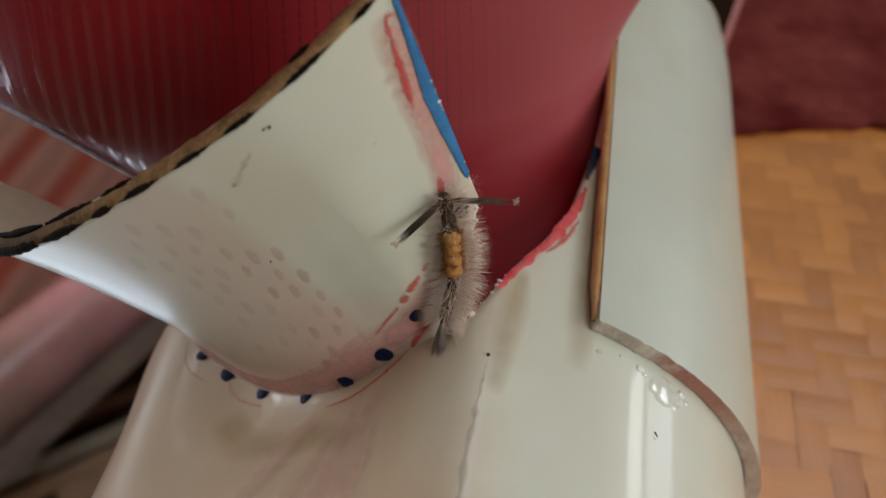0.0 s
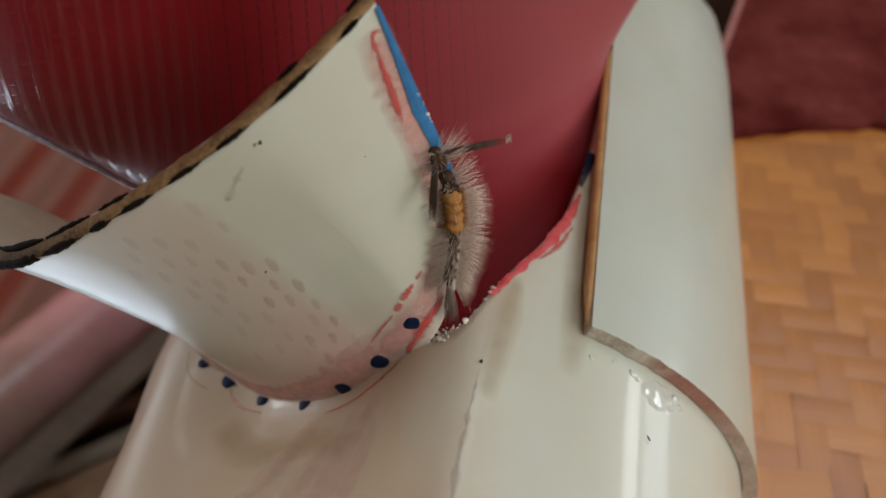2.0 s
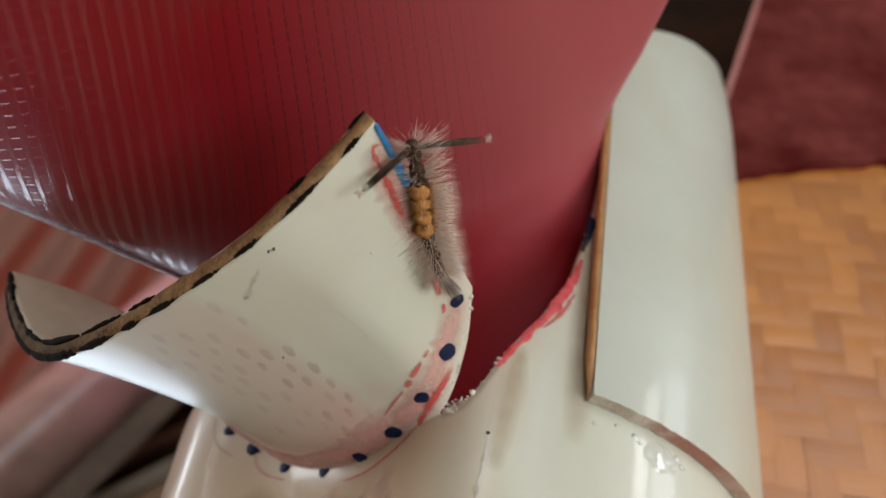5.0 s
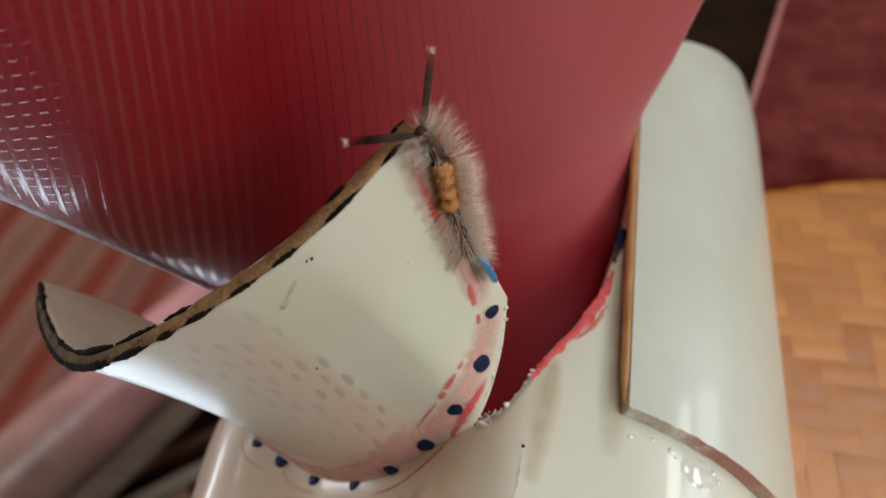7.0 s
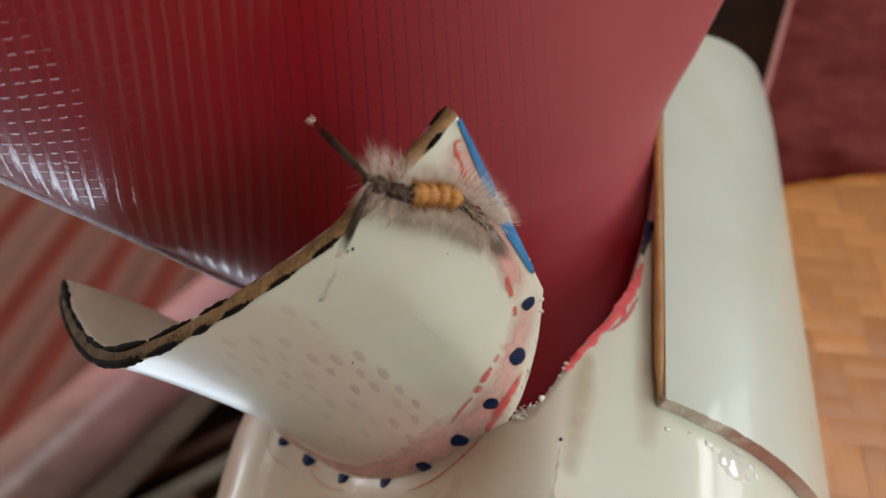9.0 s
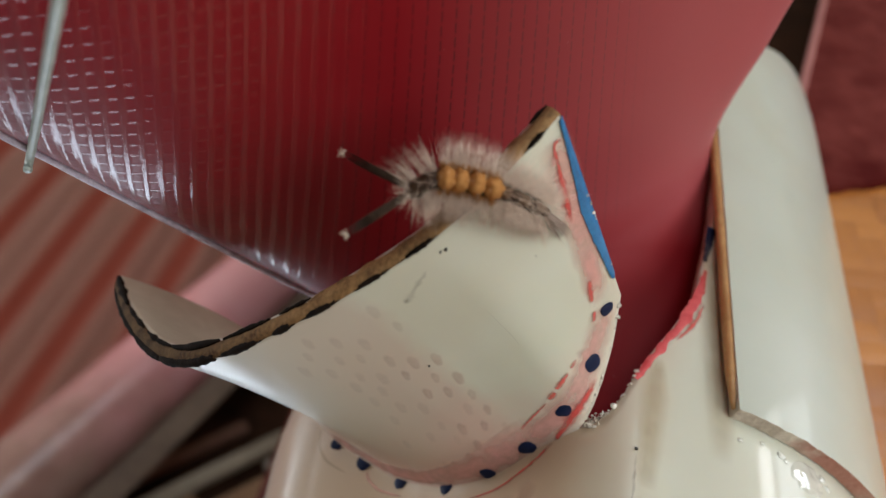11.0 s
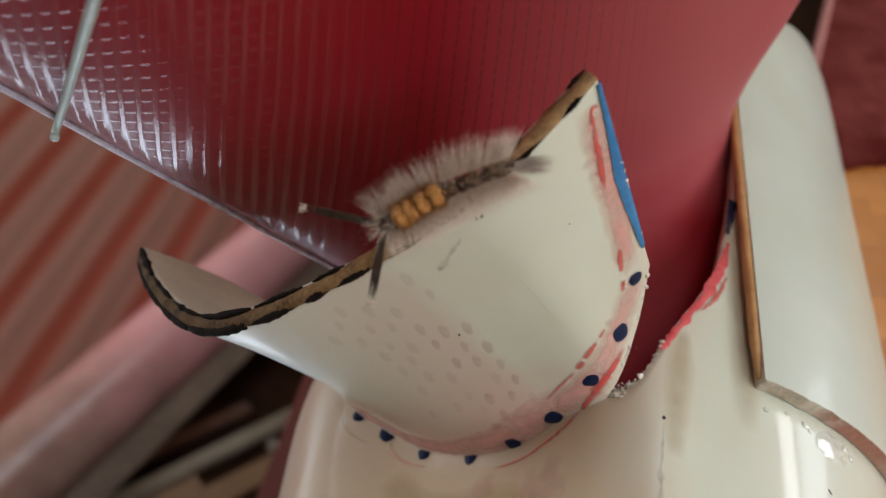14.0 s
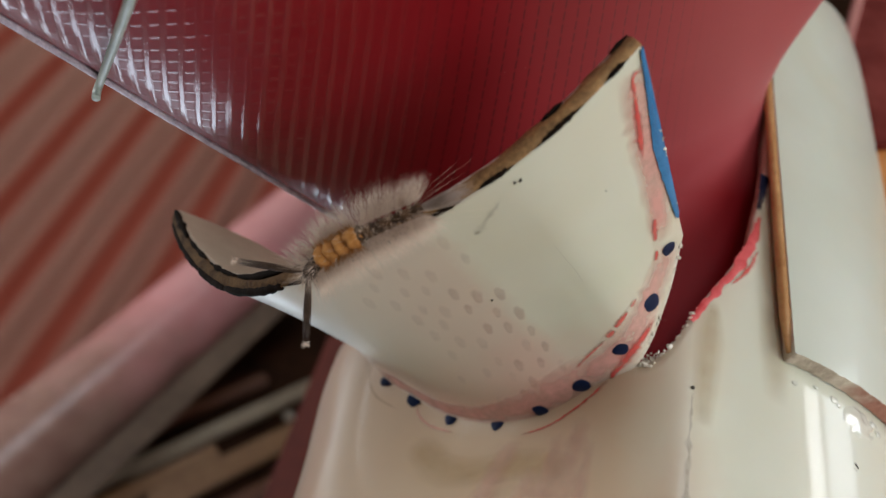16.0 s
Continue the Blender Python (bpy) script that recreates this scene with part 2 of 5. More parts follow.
def vinyl():
    """Dark red coated fabric with a raised square net (uv in millimetres)."""
    m, nt, b = material("red_embossed_vinyl")
    co = where(nt)
    sep = nt.nodes.new("ShaderNodeSeparateXYZ")
    nt.links.new(nt.nodes.new("ShaderNodeUVMap").outputs[0], sep.inputs[0])
    wob = calc(nt, "MULTIPLY", noise_tex(nt, co, 300, 3), 0.16)

    def rib(sock, pitch, lo, hi):
        f = calc(nt, "FRACT", calc(nt, "ADD", calc(nt, "DIVIDE", sock, pitch), wob))
        return ramp(nt, calc(nt, "ABSOLUTE", calc(nt, "SUBTRACT", f, 0.5)), lo, hi)

    def span(sock, zero, one):
        n = node(nt, "ShaderNodeMapRange", {"Value": sock, "From Min": zero, "From Max": one})
        return n.outputs[0]
    # a raised square net over a plain ground
    across, along = rib(sep.outputs[0], 1.0, 0.20, 0.38), rib(sep.outputs[1], 2.0, 0.30, 0.42)
    # the net is deep at the far end, has only its columns in the middle, and is smooth beyond and down in the foot
    kept = calc(nt, "MULTIPLY", span(sep.outputs[0], -27.0, -32.0), span(sep.outputs[1], 96.0, 86.0))
    deep = calc(nt, "MULTIPLY_ADD", span(sep.outputs[0], -46.0, -56.0), 0.95)
    deep.node.inputs[2].default_value = 0.05
    net = calc(nt, "MULTIPLY", calc(nt, "MULTIPLY", kept, deep), calc(nt, "MAXIMUM", across, calc(nt, "MULTIPLY", calc(nt, "MULTIPLY", along, span(sep.outputs[0], -50.0, -60.0)), 0.58)))
    tone = ramp(nt, noise_tex(nt, co, 14, 5), 0.3, 0.75, (0.20, 0.005, 0.009, 1), (0.27, 0.009, 0.015, 1))
    dash = calc(nt, "MULTIPLY", rib(sep.outputs[0], 1.0, 0.40, 0.46), calc(nt, "SUBTRACT", 1.0, calc(nt, "MULTIPLY", along, 0.8)))
    dash = calc(nt, "MULTIPLY", calc(nt, "MULTIPLY", dash, kept), span(sep.outputs[0], -54.0, -44.0))
    tone = mix(nt, calc(nt, "MULTIPLY", dash, 0.62), tone, (0.04, 0.002, 0.004, 1))
    # soft pink sheen of the bag's right side, mixed into the base colour
    pink_sheen = calc(nt, "MULTIPLY", span(sep.outputs[0], -48.0, -24.0), span(sep.outputs[1], 104.0, 84.0))
    tone = mix(nt, calc(nt, "MULTIPLY", pink_sheen, 0.45), tone, (0.50, 0.16, 0.165, 1))
    dust = ramp(nt, noise_tex(nt, co, 900, 3), 0.74, 0.78)
    tone = mix(nt, calc(nt, "MULTIPLY", dust, 0.10), tone, (0.6, 0.5, 0.45, 1))
    nt.links.new(tone, b.inputs["Base Color"])
    b.inputs["Roughness"].default_value = 0.5
    b.inputs["Specular IOR Level"].default_value = 0.15
    nt.links.new(calc(nt, "ADD", calc(nt, "MULTIPLY", net, 0.50), calc(nt, "MULTIPLY", span(sep.outputs[0], -40.0, -50.0), 0.10)), b.inputs["Coat Weight"])
    b.inputs["Coat Roughness"].default_value = 0.14
    b.inputs["Coat IOR"].default_value = 1.85
    b.inputs["Sheen Weight"].default_value = 0.25
    b.inputs["Sheen Roughness"].default_value = 0.3
    b.inputs["Sheen Tint"].default_value = (1.0, 0.58, 0.60, 1)
    height = calc(nt, "ADD", net, calc(nt, "MULTIPLY", noise_tex(nt, co, 1500, 2), 0.25))
    nb = node(nt, "ShaderNodeBump", {"Height": height, "Strength": 0.38, "Distance": 0.0003})
    nt.links.new(nb.outputs[0], b.inputs["Coat Normal"])
    bump(nt, b, net, 0.06, 0.0003)
    return m


def bamboo(name, tones):
    m, nt, b = material(name)
    co = where(nt)
    mp = node(nt, "ShaderNodeMapping", {"Vector": co, "Scale": (40, 40, 700)}).outputs[0]
    info = nt.nodes.new("ShaderNodeObjectInfo").outputs["Random"]
    f = calc(nt, "ADD", calc(nt, "MULTIPLY", noise_tex(nt, mp, 1.0, 4), 0.4), calc(nt, "MULTIPLY", info, 0.34))
    f = calc(nt, "ADD", f, calc(nt, "MULTIPLY", noise_tex(nt, nt.nodes.new("ShaderNodeNewGeometry").outputs["Position"], 45, 3), 0.4))
    nt.links.new(ramp(nt, f, 0.2, 0.8, (*tones[0], 1), (*tones[1], 1)), b.inputs["Base Color"])
    b.inputs["Roughness"].default_value = 0.42
    b.inputs["Coat Weight"].default_value = 0.5
    b.inputs["Coat Roughness"].default_value = 0.24
    b.inputs["Coat IOR"].default_value = 1.75
    bump(nt, b, noise_tex(nt, mp, 1.0, 4), 0.3, 0.0006)
    return m


def curtain_cloth():
    m, nt, b = material("striped_red_curtain_cloth")
    sep = nt.nodes.new("ShaderNodeSeparateXYZ")
    nt.links.new(nt.nodes.new("ShaderNodeUVMap").outputs[0], sep.inputs[0])
    co = where(nt)
    f = calc(nt, "FRACT", calc(nt, "DIVIDE", sep.outputs[0], 0.066))
    k = ramp(nt, calc(nt, "ABSOLUTE", calc(nt, "SUBTRACT", f, 0.5)), 0.14, 0.40)
    weave = noise_tex(nt, co, 500, 3)
    a = ramp(nt, weave, 0.3, 0.7, (0.44, 0.235, 0.18, 1), (0.54, 0.30, 0.235, 1))
    c = ramp(nt, weave, 0.3, 0.7, (0.30, 0.048, 0.028, 1), (0.38, 0.080, 0.046, 1))
    nt.links.new(mix(nt, k, a, c), b.inputs["Base Color"])
    b.inputs["Roughness"].default_value = 0.75
    return m


VINYL = vinyl()
# pale lavender of the reflection along the bag's edge
GLINT = plain("pale_lavender_glint", (0.40, 0.34, 0.44), (0.82, 0.77, 0.90), 700, 0.35, 0.0003, shine=0.9)
WIRE = plain("pale_green_plastic_wire", (0.34, 0.42, 0.37), (0.48, 0.56, 0.50), 300, 0.4)
BAMBOO = bamboo("varnished_bamboo_strip", ((0.30, 0.090, 0.009), (0.61, 0.236, 0.038)))
BAMBOO_BACK = plain("varnished_bamboo_mat", (0.30, 0.105, 0.022), (0.44, 0.175, 0.045), 60, 0.5, 0.001)
REDWOOD = plain("dark_red_painted_wood", (0.10, 0.014, 0.008), (0.17, 0.028, 0.016), 26, 0.7, 0.001)
MAROON = plain("maroon_painted_wood", (0.085, 0.008, 0.007), (0.20, 0.044, 0.036), 34, 0.75, 0.004, fine=3.0, shine=0.08)
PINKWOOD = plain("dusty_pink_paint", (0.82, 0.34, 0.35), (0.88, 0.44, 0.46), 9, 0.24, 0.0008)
PINKWOOD.node_tree.nodes["Principled BSDF"].inputs["Coat Weight"].default_value = 0.6
PINKWOOD.node_tree.nodes["Principled BSDF"].inputs["Coat Roughness"].default_value = 0.22
_nt = PINKWOOD.node_tree
_sock = _nt.nodes["Principled BSDF"].inputs["Base Color"]
_up = _nt.nodes.new("ShaderNodeSeparateXYZ")
_nt.links.new(where(_nt), _up.inputs[0])
# shading put into the paint: pink turns grey brown lower down, with a ragged border
_low_shade = calc(_nt, "ADD", _up.outputs[2], calc(_nt, "MULTIPLY", calc(_nt, "SUBTRACT", noise_tex(_nt, where(_nt), 14, 4), 0.5), 0.22))
_low_shade = node(_nt, "ShaderNodeMapRange", {"Value": _low_shade, "From Min": 1.575, "From Max": 1.44})
_shade_tone = ramp(_nt, noise_tex(_nt, where(_nt), 40, 4), 0.3, 0.7, (0.26, 0.165, 0.12, 1), (0.42, 0.29, 0.22, 1))
_nt.links.new(mix(_nt, calc(_nt, "MULTIPLY", _low_shade.outputs[0], 0.8), _sock.links[0].from_socket, _shade_tone), _sock)
PINKTRIM = plain("faded_pink_paint", (0.30, 0.10, 0.09), (0.42, 0.17, 0.15), 30, 0.5, 0.0006)
DARKWOOD = plain("dark_brown_wood", (0.018, 0.008, 0.004), (0.06, 0.025, 0.012), 16, 0.75, 0.001, shine=0.12)
CREAMWOOD = plain("weathered_cream_wood", (0.34, 0.27, 0.19), (0.50, 0.42, 0.31), 20, 0.6, 0.001)
TANWOOD = plain("tan_wood", (0.30, 0.15, 0.065), (0.44, 0.25, 0.12), 18, 0.5, 0.001)
PLANKWOOD = plain("grey_brown_wood", (0.15, 0.10, 0.07), (0.26, 0.185, 0.13), 18, 0.6, 0.001)
BROWNWOOD = plain("reddish_brown_wood", (0.14, 0.05, 0.025), (0.24, 0.10, 0.05), 18, 0.5, 0.001)
PLASTER = plain("buff_wall_paint", (0.44, 0.38, 0.31), (0.55, 0.49, 0.42), 3, 0.85, 0.001)
CEMENT = plain("grey_cement_floor", (0.13, 0.115, 0.10), (0.20, 0.18, 0.16), 5, 0.7, 0.002)
CLOTH = curtain_cloth()
CAT_DARK = plain("dark_brown_skin", (0.018, 0.010, 0.006), (0.085, 0.048, 0.026), 900, 0.5, shine=0.15)
CAT_GREY = plain("grey_brown_skin", (0.07, 0.038, 0.02), (0.18, 0.11, 0.065), 900, 0.55, shine=0.15)
CAT_ORANGE = plain("orange_tuft", (0.32, 0.135, 0.035), (0.54, 0.265, 0.085), 900, 0.8, shine=0.15)
HAIR_PALE = plain("pale_hair", (0.55, 0.42, 0.32), (0.82, 0.69, 0.57), 900, 0.6, shine=0.15)
HAIR_DARK = plain("brown_hair", (0.05, 0.032, 0.022), (0.14, 0.09, 0.06), 900, 0.6, shine=0.15)
HAIR_GREY = plain("grey_hair", (0.22, 0.17, 0.14), (0.42, 0.34, 0.29), 900, 0.6, shine=0.15)


# ---------------------------------------------------------------- builders
def mesh_of(name, verts, faces, mats, uvs=None, slots=None, smooth=True):
    me = bpy.data.meshes.new(name)
    me.from_pydata([tuple(v) for v in verts], [], faces)
    for m in (mats if isinstance(mats, (list, tuple)) else [mats]):
        me.materials.append(m)
    if uvs is not None:
        layer = me.uv_layers.new(name="UVMap")
        for lp in me.loops:
            layer.data[lp.index].uv = uvs[lp.vertex_index]
    if slots is not None:
        for p, s in zip(me.polygons, slots):
            p.material_index = s
    for p in me.polygons:
        p.use_smooth = smooth
    me.update()
    return me


def part(name, me, parent=None, label=""):
    """One mesh object, under its thing if it has one."""
    if isinstance(me, bmesh.types.BMesh):
        data = bpy.data.meshes.new(name)
        me.to_mesh(data)
        me.free()
        me = data
    ob = new(name, me)
    if parent is not None:
        ob.parent = parent
    if label:
        ob["label"] = label
    return ob


def box(name, lo, hi, mat, parent=None, label="", bevel=0.0, turn=None):
    bm = bmesh.new()
    bmesh.ops.create_cube(bm, size=1)
    size, mid = Vector(hi) - Vector(lo), (Vector(hi) + Vector(lo)) / 2
    for v in bm.verts:
        v.co = Vector((v.co.x * size.x, v.co.y * size.y, v.co.z * size.z))
    if bevel:
        bmesh.ops.bevel(bm, geom=bm.edges[:], offset=bevel, segments=2, affect="EDGES")
    for v in bm.verts:
        v.co = (turn @ v.co if turn else v.co) + mid
    me = bpy.data.meshes.new(name)
    bm.to_mesh(me)
    bm.free()
    me.materials.append(mat)
    return part(name, me, parent, label)


def boxes(name, spans, mat):
    """Several boxes in one mesh (a wall round its opening)."""
    bm = bmesh.new()
    for lo, hi in spans:
        got = bmesh.ops.create_cube(bm, size=1)["verts"]
        for v in got:
            v.co = Vector([(lo[i] + hi[i]) / 2 + v.co[i] * (hi[i] - lo[i]) for i in range(3)])
    me = bpy.data.meshes.new(name)
    bm.to_mesh(me)
    bm.free()
    me.materials.append(mat)
    return part(name, me)


def spline(knots, u):
    """A smooth curve through evenly counted knots, u from 0 to 1."""
    n = len(knots) - 1
    x = min(max(u, 0.0), 1.0) * n
    i = min(int(x), n - 1)
    f = x - i
    a, b, c, d = (np.array(knots[j], float) for j in (max(i - 1, 0), i, i + 1, min(i + 2, n)))
    return 0.5 * (2 * b + (c - a) * f + (2 * a - 5 * b + 4 * c - d) * f * f + (3 * b - a - 3 * c + d) * f ** 3)


def tube(name, points, radii, mat, sides=10, parent=None, label="", closed=True):
    """A round bar along points."""
    pts = [Vector(p) for p in points]
    verts, faces = [], []
    ref = Vector((0.31, 0.52, 0.79))
    for i, p in enumerate(pts):
        t = (pts[min(i + 1, len(pts) - 1)] - pts[max(i - 1, 0)]).normalized()
        a = t.cross(ref).normalized()
        b = t.cross(a)
        r = radii[i] if isinstance(radii, (list, tuple)) else radii
        for k in range(sides):
            w = 2 * math.pi * k / sides
            verts.append(p + (a * math.cos(w) + b * math.sin(w)) * r)
    for i in range(len(pts) - 1):
        for k in range(sides):
            j = (k + 1) % sides
            faces.append((i * sides + k, i * sides + j, (i + 1) * sides + j, (i + 1) * sides + k))
    if closed:
        faces.append(tuple(range(sides))[::-1])
        faces.append(tuple(range((len(pts) - 1) * sides, len(pts) * sides)))
    return part(name, mesh_of(name, verts, faces, mat), parent, label)


# ---------------------------------------------------------------- the pipe's shape
PIPE_X, PIPE_Y, PIPE_R, WALL = -0.0144, 0.1448, 0.0574, 0.0024
# the lip's scorched rim lies in one upright plane: millimetres along it and up
RIM = [(0, -0.6), (7, -6.8), (14, -11.4), (21, -14.3), (28, -16.4), (35, -17.9), (42, -19), (49, -19.4), (56, -18.7), (63, -16), (70, -11.5), (77, -5.8), (83.5, 1)]
# where the lip leaves the pipe, from the slit's end round under the pocket: millimetres
BASE = [(-9.8, 71.8, 72.4), (-10.4, 80.5, 67.9), (-13.0, 87.4, 61.2), (-19, 93.6, 58.8), (-25.5, 99.5, 56.4), (-33, 104.2, 55.8),
        (-41.3, 108, 57.3), (-48.7, 109, 60.4), (-54.8, 109.4, 63.6), (-60.5, 108.5, 68), (-64.5, 106, 73)]
# the pipe's upper edge: degrees round the pipe, millimetres over 1.2 m
TOP = [(-100, 76), (-66, 75), (-56, 75), (-52.6, 73), (-51.4, 68.8), (-48.8, 65.1), (-43.8, 61.8), (-36.2, 58.6), (-24.6, 56.9), (-13.8, 57.1), (-5.1, 59.1), (0, 60.6), (1.5, 60.8), (3.4, 61.2), (6.2, 65), (7.9, 69.2),
       (10.5, 75), (14.1, 81.8), (18, 89), (19.6, 98), (21.8, 109), (23.5, 138), (40, 150), (90, 150), (120, 120)]


def rim(u):
    s, z = spline(RIM, u)
    return Vector((-19.4 - 0.857 * s - 0.0826 * z, 40.1 + 0.515 * s - 0.137 * z, 1269.4 + z)) * 0.001


def lip_point(u, v):
    """The outer face of the pocket's lip: u along the rim, v from the pipe out to the rim."""
    b = Vector(spline(BASE, u)) * 0.001 + Vector((0, 0, 1.2))
    p = b.lerp(rim(u), v)
    p.z += 0.008 * v * (1 - v) * min(1.0, u / 0.22) + 0.0014 * math.exp(-((u - 0.68) / 0.16) ** 2) * max(0.0, v) * (1 - v) ** 5 * 15
    return p


def lip_normal(u, v):
    e = 0.004
    a = lip_point(min(u + e, 1), v) - lip_point(max(u - e, 0), v)
    b = lip_point(u, v + e) - lip_point(u, v - e)
    n = a.cross(b).normalized()
    return n if n.z < 0 else -n


# how far the heated wall stands in or out of the round under the lip: degrees, millimetres, height of the bend
BEND = [(-105, 0, 68), (-92, 0.9, 70), (-80, 1.9, 70), (-70, 2.5, 70), (-63, 2.6, 70), (-57, 1.6, 69), (-52.5, -0.8, 67), (-48.8, -3.7, 63.6), (-43.8, -7.8, 60.4), (-36.2, -11.8, 57.3), (-24.6, -12.7, 55.8),
        (-13.8, -10.8, 56.4), (-5.1, -6, 58.8), (2, 0, 61.2), (6, 0, 61), (20, 0, 60)]


def dent(deg, z):
    """How far the heated wall stands in or out of the round."""
    d = (deg + 180) % 360 - 180
    xs = [k[0] for k in BEND]
    off, mid = (sum(float(np.interp(d + w, xs, [k[i] for k in BEND])) for w in (-4, -2, 0, 2, 4)) / 5 for i in (1, 2))
    b = (z - mid) / ((21.0 if off < 0 else 16.0) if z < mid else 40.0)
    c = (d - 8.5) / 4.0
    return 0.001 * off * math.exp(-b * b) + 0.0012 * math.exp(-c * c - ((z - 40) / 40) ** 2)


def pipe_point(deg, z, off=0.0):
    r, a = PIPE_R + off + dent(deg, z), radians(deg)
    return Vector((PIPE_X + r * math.sin(a), PIPE_Y - r * math.cos(a), 1.2 + z * 0.001))


def pipe_top(deg):
    xs = [k[0] for k in TOP]
    d = deg if deg <= 120 else -100
    return float(np.interp(d, xs, [k[1] for k in TOP])) + (0.5 * noise.noise(Vector((deg * 0.9, 3, 1))) if 2 < deg < 23 else 0)


# ---------------------------------------------------------------- setting
def setting():
    for name, ob in (
        ("floor", box("floor", (-2.6, -2.4, -0.06), (1.8, 1.9, 0), CEMENT)),
        ("ceiling", box("ceiling", (-2.6, -2.4, 3.25), (1.8, 1.9, 3.31), PLASTER)),
        ("wall_east", boxes("wall_east", [((1.6, -2.4, 0), (1.75, -1.35, 3.25)), ((1.6, 0.14, 0), (1.75, 1.9, 3.25)), ((1.6, -0.15, 0), (1.75, 0.14, 1.5)), ((1.6, -1.35, 1.15), (1.75, -0.47, 3.25)), ((1.6, -0.47, 1.15), (1.75, -0.15, 1.5)), ((1.6, -0.26, 1.5), (1.75, -0.22, 2.38)), ((1.6, -0.47, 2.38), (1.75, 0.14, 3.25))], PLASTER)),
        ("wall_west", boxes("wall_west", [((-2.55, -2.4, 0), (-2.4, -1.1, 3.25)), ((-2.55, 0.2, 0), (-2.4, 1.9, 3.25)), ((-2.55, -1.1, 0), (-2.4, 0.2, 1.25)), ((-2.55, -1.1, 2.25), (-2.4, 0.2, 3.25))], PLASTER)),
        ("wall_south", boxes("wall_south", [((-2.4, -2.35, 0), (0.24, -2.2, 3.25)), ((1.56, -2.35, 0), (1.6, -2.2, 3.25)), ((0.24, -2.35, 3.15), (1.56, -2.2, 3.25))], PLASTER)),
        ("wall_north", boxes("wall_north", [((-2.4, 1.7, 0), (-2.0, 1.85, 3.25)), ((-0.56, 1.7, 0), (1.6, 1.85, 3.25)), ((-2.0, 1.7, 0), (-0.56, 1.85, 0.55)), ((-2.0, 1.7, 1.46), (-0.56, 1.85, 3.25))], PLASTER)),
        ("wall_bamboo", box("wall_bamboo", (0.048, 0.150, 0), (1.6, 0.190, 1.412), BAMBOO_BACK)),
    ):
        tagged(ob, kind="structure")
        if name == "wall_bamboo":
            tagged(ob, "wall of woven varnished bamboo strips", "wall")
            weave(ob)
    # the painted upper wall, with its rough lower border and leaning end
    low = [(0.0475, 1.3885), (0.0515, 1.390), (0.0702, 1.3966), (0.0933, 1.4015), (0.14, 1.404), (1.6, 1.406)]
    xs = [0.0475 + 0.0015 * k for k in range(62)] + [0.2, 0.6, 1.6]
    border = [(x, float(np.interp(x, [k[0] for k in low], [k[1] for k in low])) + 0.0016 * noise.noise(Vector((x * 160, 0, 4)))) for x in xs]
    outline = border + [(1.6, 1.95), (END_X + END_LEAN * 0.45, 1.95), (0.0475, 1.5 + (0.0475 - END_X) / END_LEAN)]
    tagged(part("beam", slab("beam", outline, 0.146, 0.190, MAROON)), "rough maroon painted plank above the bamboo wall", "beam", kind="structure")
    foot, head = (0.0475, 1.5 + (0.0475 - END_X) / END_LEAN), (END_X + END_LEAN * 0.45, 1.95)
    tagged(part("beam_trim", slab("beam_trim", [(foot[0] - 0.0004, foot[1]), foot, head, (head[0] - 0.0021, head[1]), (foot[0] - 0.0004, foot[1] + 0.008)], 0.1440, 0.158, PINKTRIM)), "thin dusty pink wooden trim at the plank's end", "trim", kind="structure")
    tagged(box("wall_recess", (-0.085, 0.240, 0), (1.6, 0.262, 1.95), DARKWOOD), kind="structure")
    tagged(box("wall_upper", (-0.085, 0.146, 1.95), (1.6, 0.262, 3.25), PLASTER), kind="structure")
    tagged(box("low_post", (-0.143, 0.29, 0), (-0.090, 0.33, 1.392), REDWOOD, bevel=0.004), "short dark red painted wooden post behind the pipe", "post", kind="structure")
    tagged(box("corner_post", (-0.108, 0.238, 0), (-0.086, 0.275, 3.25), MAROON, bevel=0.003), "maroon painted wooden corner post", "post", kind="structure")


# the leaning end of the painted planks: x at 1.5 m height, and how far it leans out for each metre up
END_X, END_LEAN = 0.0647, 0.227


def slab(name, outline, near, far, mat):
    """A flat board: its outline in x and z, from y = near to far."""
    n = len(outline)
    verts = [(x, near, z) for x, z in outline] + [(x, far, z) for x, z in outline]
    faces = [tuple(range(n)), tuple(range(n, 2 * n))[::-1]] + [(i, i + n, (i + 1) % n + n, (i + 1) % n) for i in range(n)]
    return mesh_of(name, verts, faces, mat, smooth=False)


